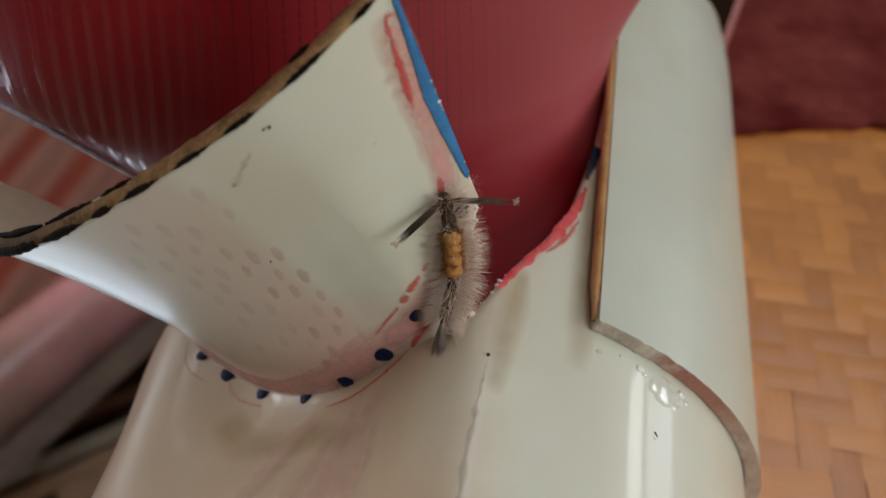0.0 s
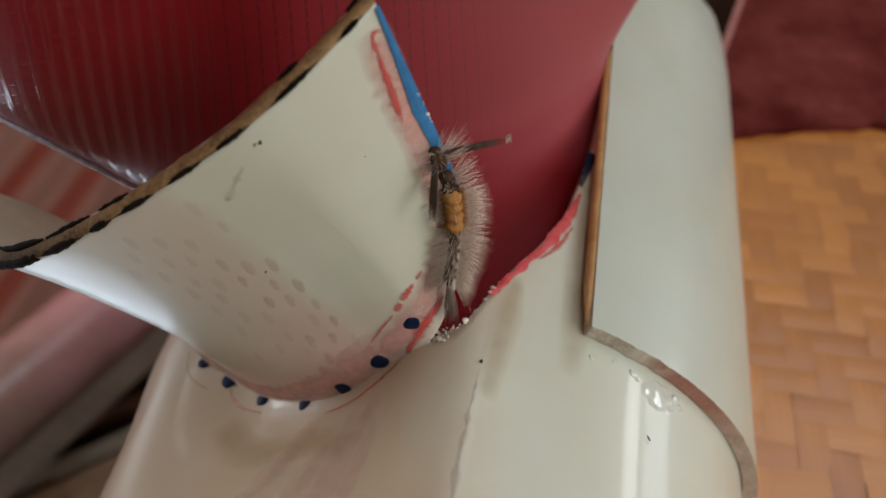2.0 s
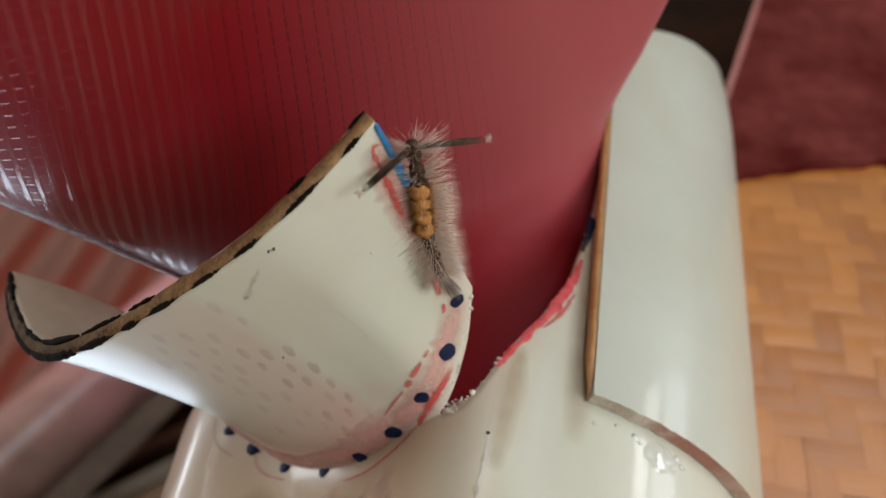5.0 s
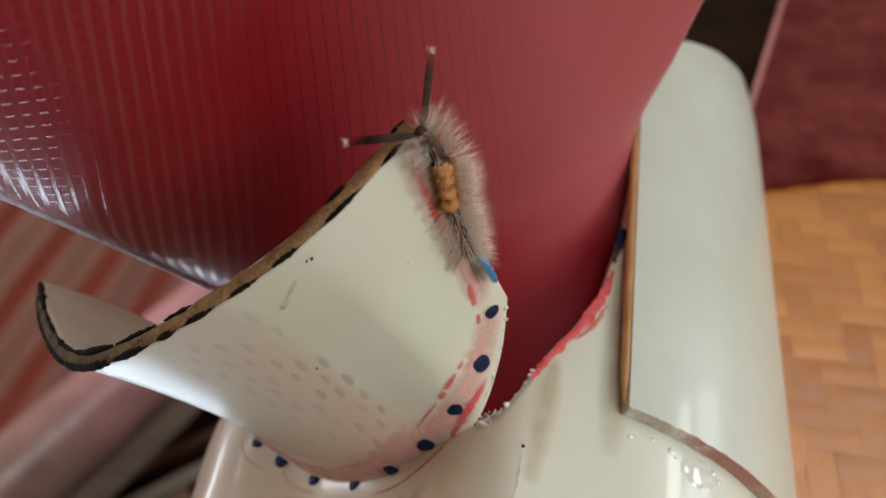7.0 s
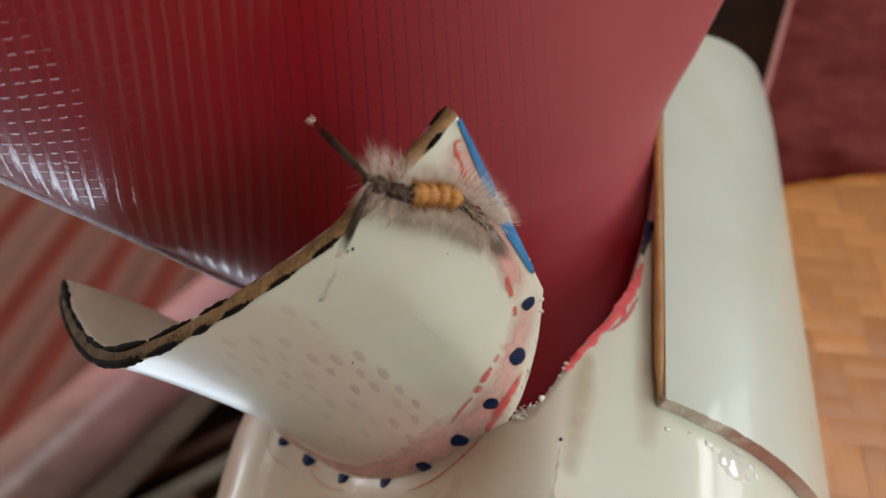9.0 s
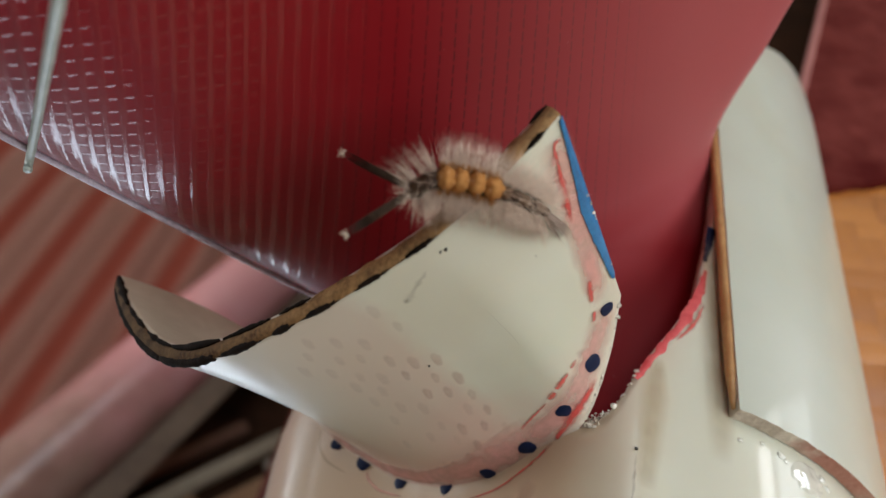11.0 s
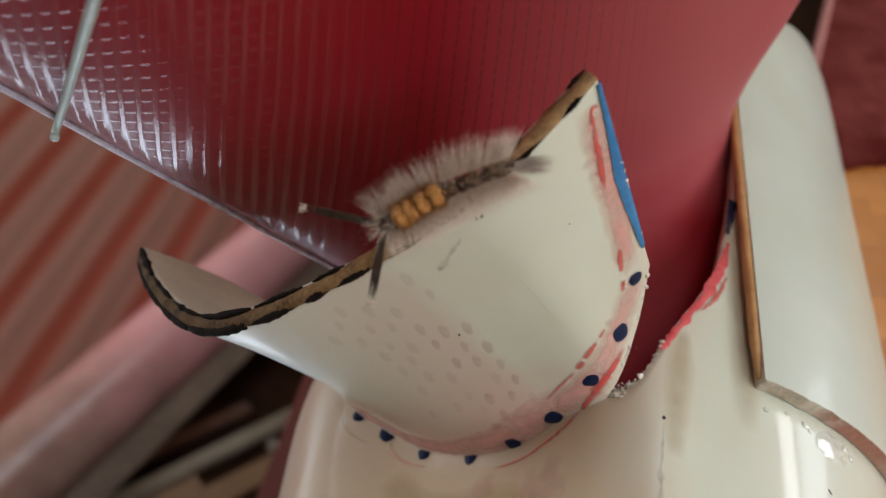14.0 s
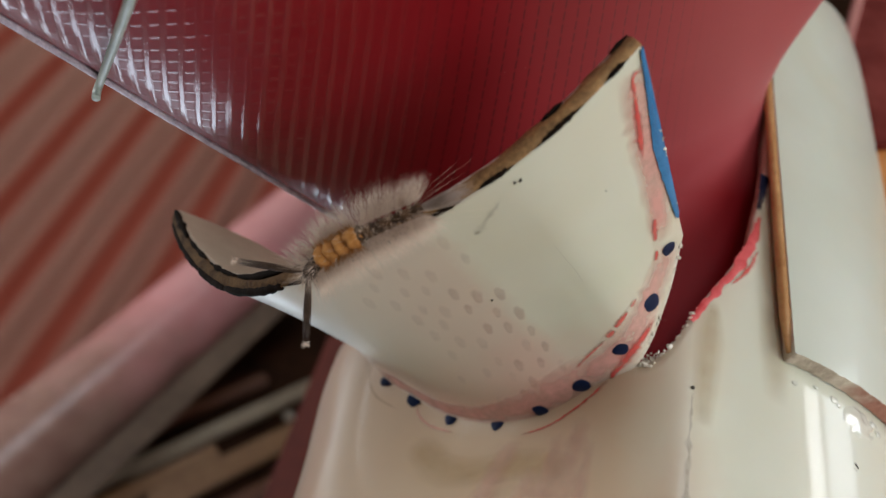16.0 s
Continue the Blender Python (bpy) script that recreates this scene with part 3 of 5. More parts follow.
def weave(wall):
    """Twill of bamboo strips: each float passes over two, stepping by one from row to row."""
    cell = 0.0064
    verts, faces = [], []
    for i in range(5):
        f = i / 4
        bow = 0.00016 * math.sin(math.pi * f)
        for z, d in ((-0.5, 0), (-0.36, 0.00006), (0.36, 0.00006), (0.5, 0)):
            verts.append(((f - 0.5) * cell * 2.06, -bow - d, z * cell * 1.03))
    for i in range(4):
        for k in range(3):
            a = i * 4 + k
            faces.append((a, a + 4, a + 5, a + 1))
    me = mesh_of("strip", verts, faces, BAMBOO)
    for r in range(-1, 30):
        for i in range(-3, 12):
            x, z = 0.0588 + i * cell, 1.402 - r * cell
            if (i - r) % 4 == 0:
                place, lean, span = (x + cell, 0.1492, z), 0, 1.0
                if i == -3:
                    # only the end of this float shows beside the pipe
                    place, span = (x + cell * 1.5, 0.1492, z), 0.5
            elif (i - r) % 4 == 3 and i > -3:
                place, lean, span = (x + cell / 2, 0.1492, z - cell / 2), 90, 1.0
            else:
                continue
            ob = part("strip", me, wall)
            ob.location = (place[0] + random.uniform(-0.0003, 0.0003), place[1], place[2] + random.uniform(-0.0003, 0.0003))
            ob.rotation_euler = (0, radians(lean + random.uniform(-1.5, 1.5)), 0)
            ob.scale = (span, 1, 1)


# ---------------------------------------------------------------- background things
def background():
    # striped curtain in folds
    verts, faces, uvs = [], [], []
    n = 220
    mid, side, out = Vector((-0.56, 0.72, 0)), Vector((0.78, 0.62, 0)).normalized(), Vector((0.62, -0.78, 0)).normalized()
    for k in range(13):
        z = 1.37 + 1.16 * k / 12
        for i in range(n + 1):
            s = -0.75 + 1.5 * i / n
            fold = 0.010 * math.sin(s / 0.066 * 2 * math.pi) + 0.02 * math.sin(s * 9 + 0.3 * z)
            p = mid + side * s + out * fold
            verts.append((p.x, p.y, z))
            uvs.append((s, z))
    for k in range(12):
        for i in range(n):
            a = k * (n + 1) + i
            faces.append((a, a + 1, a + n + 2, a + n + 1))
    curtain = tagged(new("curtain"), "red and mauve striped cloth curtain hanging in folds", "curtain")
    part("cloth", mesh_of("cloth", verts, faces, CLOTH, uvs), curtain)
    a, b = mid - side * 0.8, mid + side * 0.8
    tube("curtain_rod", [(a.x, a.y, 2.53), (b.x, b.y, 2.53)], 0.012, DARKWOOD, parent=curtain)
    for s in (-0.7, 0.7):
        p = mid + side * s
        tube("hanger", [(p.x, p.y, 2.53), (p.x, p.y, 3.25)], 0.006, DARKWOOD, parent=curtain)
    # leaning pink post
    post = tagged(new("leaning_post"), "round leaning dusty pink post, shaded grey brown below", "post")
    p0, d = Vector((-0.487, 0.583, 1.394)), Vector((0.097, 0.067, 0.361)) / 0.361
    pts = [p0 + d * (z - 1.394) for z in (0.0, 0.6, 1.2, 1.8, 2.4)]
    tube("shaft", pts, 0.044, PINKWOOD, 24, post)
    tube("cap", [pts[-1], pts[-1] + d * 0.02], 0.055, PINKWOOD, 24, post)
    # weathered plank leaning beside it
    plank = tagged(new("leaning_plank"), "weathered grey brown wooden plank leaning beside the pink post", "plank")
    q0 = p0 + Vector((0.052, 0.03, 0.0))
    e = d.normalized()
    turn = Matrix((Vector((0.8, 0.6, 0)).cross(e).cross(e).normalized() * -1, e.cross(Vector((0.8, 0.6, 0)).cross(e).cross(e).normalized() * -1), e)).transposed()
    low, high = -1.394 / e.z + 0.02, 1.2 / e.z
    mid1 = q0 + e * (low + high) / 2
    box("plank_board", mid1 - Vector((0.013, 0.008, (high - low) / 2)), mid1 + Vector((0.013, 0.008, (high - low) / 2)), PLANKWOOD, plank, bevel=0.002, turn=turn)
    # dark hanging board with sloping battens
    rack = tagged(new("slatted_board"), "dark brown hanging wooden board with cream and brown sloping battens", "board")
    mid2, side2, out2 = Vector((-0.37, 0.76, 0)), Vector((0.90, 0.43, 0)).normalized(), Vector((0.43, -0.90, 0)).normalized()
    verts = []
    for depth in (0.0, 0.014):
        for s, z in ((-0.235, 1.36), (0.30, 1.36), (0.30, 2.05), (-0.02, 2.05)):
            q = mid2 + side2 * s - out2 * depth
            verts.append((q.x, q.y, z))
    part("board", mesh_of("board", verts, [(0, 1, 2, 3), (7, 6, 5, 4), (0, 4, 5, 1), (1, 5, 6, 2), (2, 6, 7, 3), (3, 7, 4, 0)], DARKWOOD, smooth=False), rack)
    rot = Matrix((side2, -out2, Vector((0, 0, 1)))).transposed()
    for s, z, ln, w, mat in ((-0.02, 1.548, 0.26, 0.017, CREAMWOOD), (0.004, 1.511, 0.22, 0.026, TANWOOD), (-0.085, 1.52, 0.22, 0.014, BROWNWOOD), (0.045, 1.50, 0.2, 0.016, BROWNWOOD), (-0.13, 1.424, 0.09, 0.020, CREAMWOOD), (-0.125, 1.60, 0.26, 0.03, BROWNWOOD), (-0.075, 1.45, 0.14, 0.018, TANWOOD)):
        q = mid2 + side2 * s + out2 * 0.0085
        slope = rot @ Matrix.Rotation(radians(-50), 3, "Y")
        box("batten", (q.x - ln / 2, q.y - 0.007, z - w / 2), (q.x + ln / 2, q.y + 0.007, z + w / 2), mat, rack, bevel=0.002, turn=slope)
    knob = blob(0.0065, 0.006, 0.0065, CRUMB, "knob", 0.1, 3)
    part("knob", knob, rack, "small white knob").location = mid2 + side2 * 0.027 + out2 * 0.006 + Vector((0, 0, 1.573))
    for s in (0.05, 0.25):
        q = mid2 + side2 * s - out2 * 0.007
        tube("cord", [(q.x, q.y, 2.04), (q.x, q.y, 3.25)], 0.003, DARKWOOD, 8, rack)


# ---------------------------------------------------------------- the planter pipe
def sheet(name, outer, nu, nv, thick, normal, mats, parent, uv=None, label="", crisp=False):
    """A bent sheet with thickness: outer(u, v), inner face thick along -normal(u, v)."""
    verts, faces, uvs, slots = [], [], [], []
    for layer in (0, 1):
        for i in range(nu + 1):
            for j in range(nv + 1):
                u, v = i / nu, j / nv
                p = outer(u, v)
                if layer:
                    p = p - normal(u, v) * thick
                verts.append(p)
                uvs.append(uv(u, v) if uv else (u, v))
    m = (nu + 1) * (nv + 1)
    for layer in (0, 1):
        for i in range(nu):
            for j in range(nv):
                a = layer * m + i * (nv + 1) + j
                q = (a, a + nv + 1, a + nv + 2, a + 1)
                faces.append(q if layer == 0 else q[::-1])
                slots.append(layer)
    ring = [i * (nv + 1) for i in range(nu + 1)] + [nu * (nv + 1) + j for j in range(1, nv + 1)] + [i * (nv + 1) + nv for i in range(nu - 1, -1, -1)] + [j for j in range(nv - 1, 0, -1)]
    if crisp:
        # the cut edge has its own corners, so that it meets both faces sharply
        o = len(verts)
        for a in ring:
            verts += [verts[a], verts[a + m]]
            uvs += [uvs[a], uvs[a + m]]
    for k, a in enumerate(ring):
        j = (k + 1) % len(ring)
        b = ring[j]
        faces.append((o + 2 * k, o + 2 * k + 1, o + 2 * j + 1, o + 2 * j) if crisp else (a, a + m, b + m, b))
        slots.append(2)
    return part(name, mesh_of(name, verts, faces, mats, uvs, slots), parent, label)


def ribbon(name, centre, normal, widths, mat, parent, label="", lift=0.00018, ragged=0.0, uvn=24):
    """A flat mark laid on a surface: centre(f) and normal(f) for f from 0 to 1, widths along it."""
    verts, faces, uvs = [], [], []
    for i in range(uvn + 1):
        f = i / uvn
        uvs += [(f, 0), (f, 0.25), (f, 0.75), (f, 1)]
        c, n = centre(f), normal(f)
        t = (centre(min(f + 0.01, 1)) - centre(max(f - 0.01, 0))).normalized()
        s = n.cross(t).normalized()
        w = float(np.interp(f, np.linspace(0, 1, len(widths)), widths)) / 2
        wl = w * (1 + ragged * noise.noise(Vector((f * 23, 1.3, lift * 9e3))))
        wr = w * (1 + ragged * noise.noise(Vector((f * 19, 7.9, lift * 9e3))))
        verts += [c + s * wl + n * lift * 0.4, c + s * wl * 0.5 + n * lift, c - s * wr * 0.5 + n * lift, c - s * wr + n * lift * 0.4]
        if i:
            for k in range(3):
                a = (i - 1) * 4 + k
                faces.append((a, a + 1, a + 5, a + 4))
    return part(name, mesh_of(name, verts, faces, mat, uvs), parent, label)


def lip_mark(name, knots, widths, mat, parent, label="", **more):
    return ribbon(name, lambda f: lip_point(*spline(knots, f)), lambda f: lip_normal(*spline(knots, f)), widths, mat, parent, label, **more)


def pipe_normal(deg, z):
    a = pipe_point(deg + 0.5, z) - pipe_point(deg - 0.5, z)
    b = pipe_point(deg, z + 0.5) - pipe_point(deg, z - 0.5)
    return a.cross(b).normalized()


def under(u, drop):
    """The place on the pipe's wall so many millimetres below the lip's bend: degrees, height."""
    x, y, z = spline(BASE, u)
    return math.degrees(math.atan2(x * 0.001 - PIPE_X, PIPE_Y - y * 0.001)), float(z) - drop


def pipe_mark(name, knots, widths, mat, parent, label="", **more):
    return ribbon(name, lambda f: pipe_point(*spline(knots, f)), lambda f: pipe_normal(*spline(knots, f)), widths, mat, parent, label, **more)


def spot(name, p, n, r, mat, parent, label="", stretch=1.0, seed=0):
    """An ink dot with an uneven outline."""
    a = n.cross(Vector((0.2, 0.3, 0.93))).normalized()
    b = n.cross(a)
    verts, faces = [p + n * 0.00030], []
    for ring, h in ((0.75, 0.00028), (1.0, 0.00012)):
        for k in range(20):
            w = 2 * math.pi * k / 20
            q = r * ring * (1 + 0.20 * noise.noise(Vector((math.cos(w) * 1.4, math.sin(w) * 1.4, seed * 3.7))))
            verts.append(p + a * (math.cos(w) * q) + b * (math.sin(w) * q * stretch) + n * h)
    for k in range(20):
        j = (k + 1) % 20
        faces += [(0, 1 + k, 1 + j), (1 + k, 21 + k, 21 + j, 1 + j)]
    return part(name, mesh_of(name, verts, faces, mat), parent, label)


def soften(ob, places):
    """Rounds the look of the bend: places give for each vertex a normal, or none."""
    ob.data.normals_split_custom_set_from_vertices([tuple(n) if n else (0, 0, 0) for n in places])


def bend_normal(u):
    deg, z = under(u, 0.0)
    return (lip_normal(u, 0.02) + pipe_normal(deg, z - 3)).normalized()


def planter():
    pipe = tagged(new("planter_pipe"), "cream plastic pipe planter with a heat-bent pocket lip and ink marks", "planter")
    pipe.location = (0, 0, 0)
    # wall of the pipe, from the floor up to its sawn edge
    low = [-1200, -800, -400, -200, -100, -50, -20, 0, 10]
    steps = 22
    degs = [-180 + i for i in range(360)]
    verts, faces, uvs, slots = [], [], [], []
    rows = len(low) + steps
    for layer in (0.0, -WALL):
        for d in degs:
            top = pipe_top(d)
            zs = low + [10 + (top - 10) * (k + 1) / steps for k in range(steps)]
            for z in zs:
                verts.append(pipe_point(d, z, layer))
                uvs.append((d, z))
    m, n = len(degs) * rows, len(degs)
    for layer in (0, 1):
        for i in range(n):
            for j in range(rows - 1):
                a, b = layer * m + i * rows + j, layer * m + ((i + 1) % n) * rows + j
                faces.append((a, b, b + 1, a + 1) if not layer else (a, a + 1, b + 1, b))
                slots.append(layer)
    for i in range(n):
        a, b = i * rows + rows - 1, ((i + 1) % n) * rows + rows - 1
        faces.append((a, b, b + m, a + m))
        slots.append(2)
    wall = part("pipe_wall", mesh_of("pipe_wall", verts, faces, [PVC_YELLOWED_SHADED, PVC_IN, CUT], uvs, slots), pipe)
    us = [0.2 + 0.68 * k / 60 for k in range(61)]
    at = [under(u, 0.0)[0] for u in us]
    places = [None] * len(verts)
    for i, d in enumerate(degs):
        if at[-1] + 0.3 < d < at[0] - 0.3:
            k = min(range(61), key=lambda q: abs(at[q] - d))
            n, zb = bend_normal(us[k]), under(us[k], 0.0)[1]
            ends = min(1.0, (us[k] - 0.2) / 0.06, (0.88 - us[k]) / 0.1)
            for j in range(rows):
                z = uvs[i * rows + j][1]
                w = max(0.0, 1 - max(0.0, zb - z) / 7.0) ** 1.5 * 0.4 * ends
                if w > 0:
                    places[i * rows + j] = pipe_normal(d, z).lerp(n, w).normalized()
    soften(wall, places)
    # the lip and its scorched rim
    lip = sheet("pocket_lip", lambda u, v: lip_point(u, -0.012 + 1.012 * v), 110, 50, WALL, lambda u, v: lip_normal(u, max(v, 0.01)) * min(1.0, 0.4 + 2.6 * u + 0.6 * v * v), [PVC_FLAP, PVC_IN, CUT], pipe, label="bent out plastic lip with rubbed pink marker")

    places = [None] * len(lip.data.vertices)
    for i in range(111):
        for j in range(51):
            u, v = i / 110, j / 50
            w = max(0.0, 1 - v / 0.2) ** 1.5 * min(1.0, max(0.0, (u - 0.2) / 0.06)) * min(1.0, max(0.0, (0.88 - u) / 0.1))
            if w > 0:
                places[i * 51 + j] = -lip_normal(u, max(v, 0.01)).lerp(bend_normal(u), w).normalized()
    soften(lip, places)

    def bead(u, lift, out):
        n, o = lip_normal(u, 0.985), (lip_point(u, 1.0) - lip_point(u, 0.97)).normalized()
        return rim(u) - n * lift + o * out
    # brown melted end face
    verts, faces, uvs = [], [], []
    nu = 150
    for i in range(nu + 1):
        u = i / nu
        k = 1 + 0.25 * noise.noise(Vector((u * 40, 0.5, 0.2)))
        for lift, out in ((-0.00005, -0.00015), (-0.0001 * k, 0.0001), (0.0005, 0.0004 * k), (WALL * 0.5, 0.0005 * k), (WALL * 0.88 * k, 0.0002), (WALL * 1.0, -0.0006)):
            verts.append(bead(u, lift, out))
            uvs.append((u, lift / WALL))
    for i in range(nu):
        for k in range(5):
            a = i * 6 + k
            faces.append((a, a + 6, a + 7, a + 1))
    part("scorched_rim", mesh_of("scorched_rim", verts, faces, CHAR, uvs), lip, "melted brown rim")
    # black charred beads in broken lengths along the outer edge, thicker to the far tip
    random.seed(4)
    u = 0.02
    while u < 0.985:
        ln = random.uniform(0.02, 0.09) if u < 0.42 else random.uniform(0.07, 0.18)
        a, b = u, min(u + ln, 0.995)
        r = 0.00034 + 0.00030 * min(1.0, max(0.0, (u - 0.25) / 0.3))
        m = 24
        pts = [bead(a + (b - a) * k / m, 0.00005, -r * 0.15) + Vector([random.uniform(-1, 1) * 0.00004 for _ in range(3)]) for k in range(m + 1)]
        tube("char_bead", pts, [r * min(1.0, (0.2 if u < 0.5 else 0.7) + 2.0 * min(k, m - k) / m) * (1 + 0.35 * noise.noise(Vector((u * 9 + k * 0.6, 2, 7)))) for k in range(m + 1)], BLACK, 8, lip, "black charred bead")
        u = b + random.uniform(-0.004, 0.014) * (1.0 if u < 0.42 else 0.4)
    for a, b, r in ((0.0, 0.03, 0.00028), (0.09, 0.12, 0.0003), (0.38, 0.44, 0.0003), (0.46, 0.56, 0.0004), (0.57, 0.70, 0.0005), (0.705, 0.80, 0.0004), (0.82, 0.90, 0.0004), (0.91, 1.0, 0.0007)):
        pts = [bead(a + (b - a) * k / 12, WALL * 0.86, 0.0003) for k in range(13)]
        tube("char_bead", pts, [r * min(1.0, 0.4 + 2.2 * min(k, 12 - k) / 12) * random.uniform(0.6, 1.25) for k in range(13)], BLACK, 8, lip, "black charred bead")
    # blue stripe down the slit's edge of the lip, with a pale pink band and a red outline beside it
    verts, faces = [], []
    for i in range(31):
        v = 0.985 - 0.85 * i / 30
        w = float(np.interp(v, (0.13, 0.17, 0.30, 0.43, 0.59, 0.73, 0.88, 0.98), (0.0005, 0.0011, 0.0013, 0.0016, 0.0017, 0.0010, 0.0005, 0.0003))) * (1 + 0.12 * noise.noise(Vector((v * 30, 2, 0))))
        p, n = lip_point(0.002, v), lip_normal(0.02, v)
        s = (lip_point(0.05, v) - p).normalized()
        verts += [p - s * 0.0003 - n * 0.0012, p - s * 0.00035 + n * 0.0001, p + s * w * 0.5 + n * 0.0003, p + s * w + n * 0.0002]
        if i:
            for k in range(3):
                a = (i - 1) * 4 + k
                faces.append((a, a + 1, a + 5, a + 4))
    part("blue_stripe", mesh_of("blue_stripe", verts, faces, BLUE), lip, "blue marker stripe along the cut edge")
    lip_mark("pink_band", [(0.024, 0.95), (0.028, 0.8), (0.033, 0.66), (0.039, 0.5), (0.050, 0.33), (0.060, 0.18)], [0.0046, 0.0054, 0.0056, 0.0052, 0.0046, 0.0042], SOFT_PINK, lip, "rubbed pink marker band", lift=0.0001, ragged=0.3)
    lip_mark("red_stroke", [(0.010, 0.905), (0.024, 0.925), (0.030, 0.83), (0.035, 0.75), (0.039, 0.68), (0.044, 0.60)], [0.0006, 0.0007, 0.0008, 0.0013, 0.0014, 0.0004], SOFT_RED, lip, ragged=0.6)
    lip_mark("red_stroke", [(0.060, 0.33), (0.068, 0.29), (0.074, 0.25)], [0.0008, 0.0014, 0.0009], SOFT_RED, lip, ragged=0.5)
    lip_mark("red_stroke", [(0.079, 0.215), (0.088, 0.19)], [0.0008, 0.0010], SOFT_RED, lip, ragged=0.5)
    lip_mark("pink_band", [(0.05, 0.14), (0.10, 0.12), (0.15, 0.11), (0.20, 0.10), (0.25, 0.08), (0.31, 0.05)], [0.0050, 0.0062, 0.0064, 0.0064, 0.0060, 0.0050], SOFT_PINK, lip, "rubbed pink marker band", lift=0.0001, ragged=0.3)
    lip_mark("pink_band", [(0.27, 0.10), (0.34, 0.08), (0.42, 0.07), (0.50, 0.06), (0.60, 0.06), (0.72, 0.05), (0.82, 0.05)], [0.0080, 0.0090, 0.0080, 0.0070, 0.0060, 0.0050, 0.0040], SOFT_PINK, lip, "rubbed pink marker band", lift=0.00008, ragged=0.3)
    for knots, ws in (([(0.150, 0.195), (0.166, 0.199)], [0.0006, 0.0009, 0.0006]), ([(0.172, 0.199), (0.196, 0.197), (0.205, 0.194)], [0.0008, 0.0014, 0.0010]), ([(0.209, 0.19), (0.226, 0.180)], [0.0012, 0.0015, 0.0010]),
                      ([(0.232, 0.175), (0.27, 0.15), (0.30, 0.125)], [0.0005, 0.0006, 0.0004])):
        lip_mark("red_stroke", knots, ws, SOFT_RED, lip, ragged=0.5)
    lip_mark("red_stroke", [(0.135, 0.035), (0.185, 0.055), (0.215, 0.05), (0.245, 0.025), (0.262, 0.0)], [0.0010, 0.0022, 0.0022, 0.0012, 0.0008], SOFT_RED, lip, ragged=0.5)
    # rubbed columns of faint mauve brush marks, clearest along the veil's edge
    random.seed(9)
    for col in range(7):
        for k in range(9):
            uu, vv = 0.319 + 0.0285 * col + random.uniform(-0.004, 0.004), 0.90 - 0.103 * k - 0.05 * (col % 2) + random.uniform(-0.012, 0.012)
            if vv < 0.12 or random.random() < 0.10 + 0.05 * col:
                continue
            w = random.uniform(0.8, 1.1)
            clear = col < 3 and vv < 0.72 and random.random() < 0.8
            lip_mark("rubbed_mark", [(uu - 0.004, vv + 0.036 * w), (uu + 0.004, vv - 0.036 * w)], [0.0013 * w, 0.0016 * w, 0.0013 * w], SOFT_MAUVE if clear else SOFT_FAINT, lip, lift=0.0002 + 0.00001 * col, ragged=0.4, uvn=8)
    # nine ink dots along the bend
    for k, (u, v, r) in enumerate(((0.056, 0.120, 0.00086), (0.131, 0.093, 0.00112), (0.217, 0.098, 0.00090), (0.311, 0.04, 0.00106), (0.400, 0.026, 0.00092))):
        spot("ink_dot", lip_point(u, v), lip_normal(u, v), r * 1.25, INK, lip, "dark blue ink dot", 1.1, k)
    for k, (u, drop, r) in enumerate(((0.494, 0.1, 0.00106), (0.590, 0.1, 0.00104), (0.690, 0.1, 0.00122), (0.790, 0.3, 0.00104))):
        deg, z = under(u, drop)
        spot("ink_dot", pipe_point(deg, z), pipe_normal(deg, z), r * 1.12, INK, lip, "dark blue ink dot", 1.05, k + 5)
    # marks on the pipe wall
    pipe_mark("red_stroke", [under(0.262, 0.2), under(0.30, 1.8), under(0.345, 2.6), under(0.39, 3.0), under(0.44, 3.0)], [0.0010, 0.0008, 0.0007, 0.0006, 0.0003], SOFT_RED, pipe, ragged=0.6)
    pipe_mark("red_stroke", [(8.4, 69.6), (10.8, 74.2), (14.3, 80.6), (17.4, 86.6), (19.1, 92.0), (20.2, 97.0)], [0.0009, 0.0013, 0.0011, 0.0019, 0.0015, 0.0005], REDINK, pipe, "red marker along the torn edge", ragged=0.8, uvn=40)
    pipe_mark("dark_stroke", [(20.0, 99.0), (21.0, 104.0), (21.7, 108.5)], [0.0008, 0.0014, 0.0020], INK, pipe, "dark ink at the top of the tear", ragged=0.5)
    pipe_mark("red_stroke", [(14.6, 79.2), (17.5, 83.5), (19.6, 89.0)], [0.0003, 0.0012, 0.0004], SOFT_RED, pipe, ragged=0.8, lift=0.0003)
    pipe_mark("red_stroke", [under(0.575, 2.6), under(0.63, 2.9), under(0.665, 2.2), under(0.675, 1.0)], [0.0004, 0.0007, 0.0006, 0.0004], SOFT_PINK, pipe, ragged=0.4)
    pipe_mark("red_stroke", [under(0.72, 3.6), under(0.80, 4.2), under(0.86, 3.8), under(0.90, 2.2)], [0.0004, 0.0006, 0.0006, 0.0004], SOFT_STAIN, pipe, ragged=0.4)
    for k, (d, z0, z1, w) in enumerate(((-7.0, 54, 26, 0.0062), (-10.5, 52, 14, 0.0055), (-5.0, 49, 10, 0.0030), (-14, 46, 12, 0.0050), (-20, 52, 34, 0.0060))):
        pipe_mark("pink_smear", [(d + 1.2, z0), (d, (z0 + z1) / 2), (d - 1.5, z1)], [w * 0.6, w, w * 0.7], SOFT_SMEAR, pipe, lift=0.00030 + 0.00003 * k, ragged=0.5)
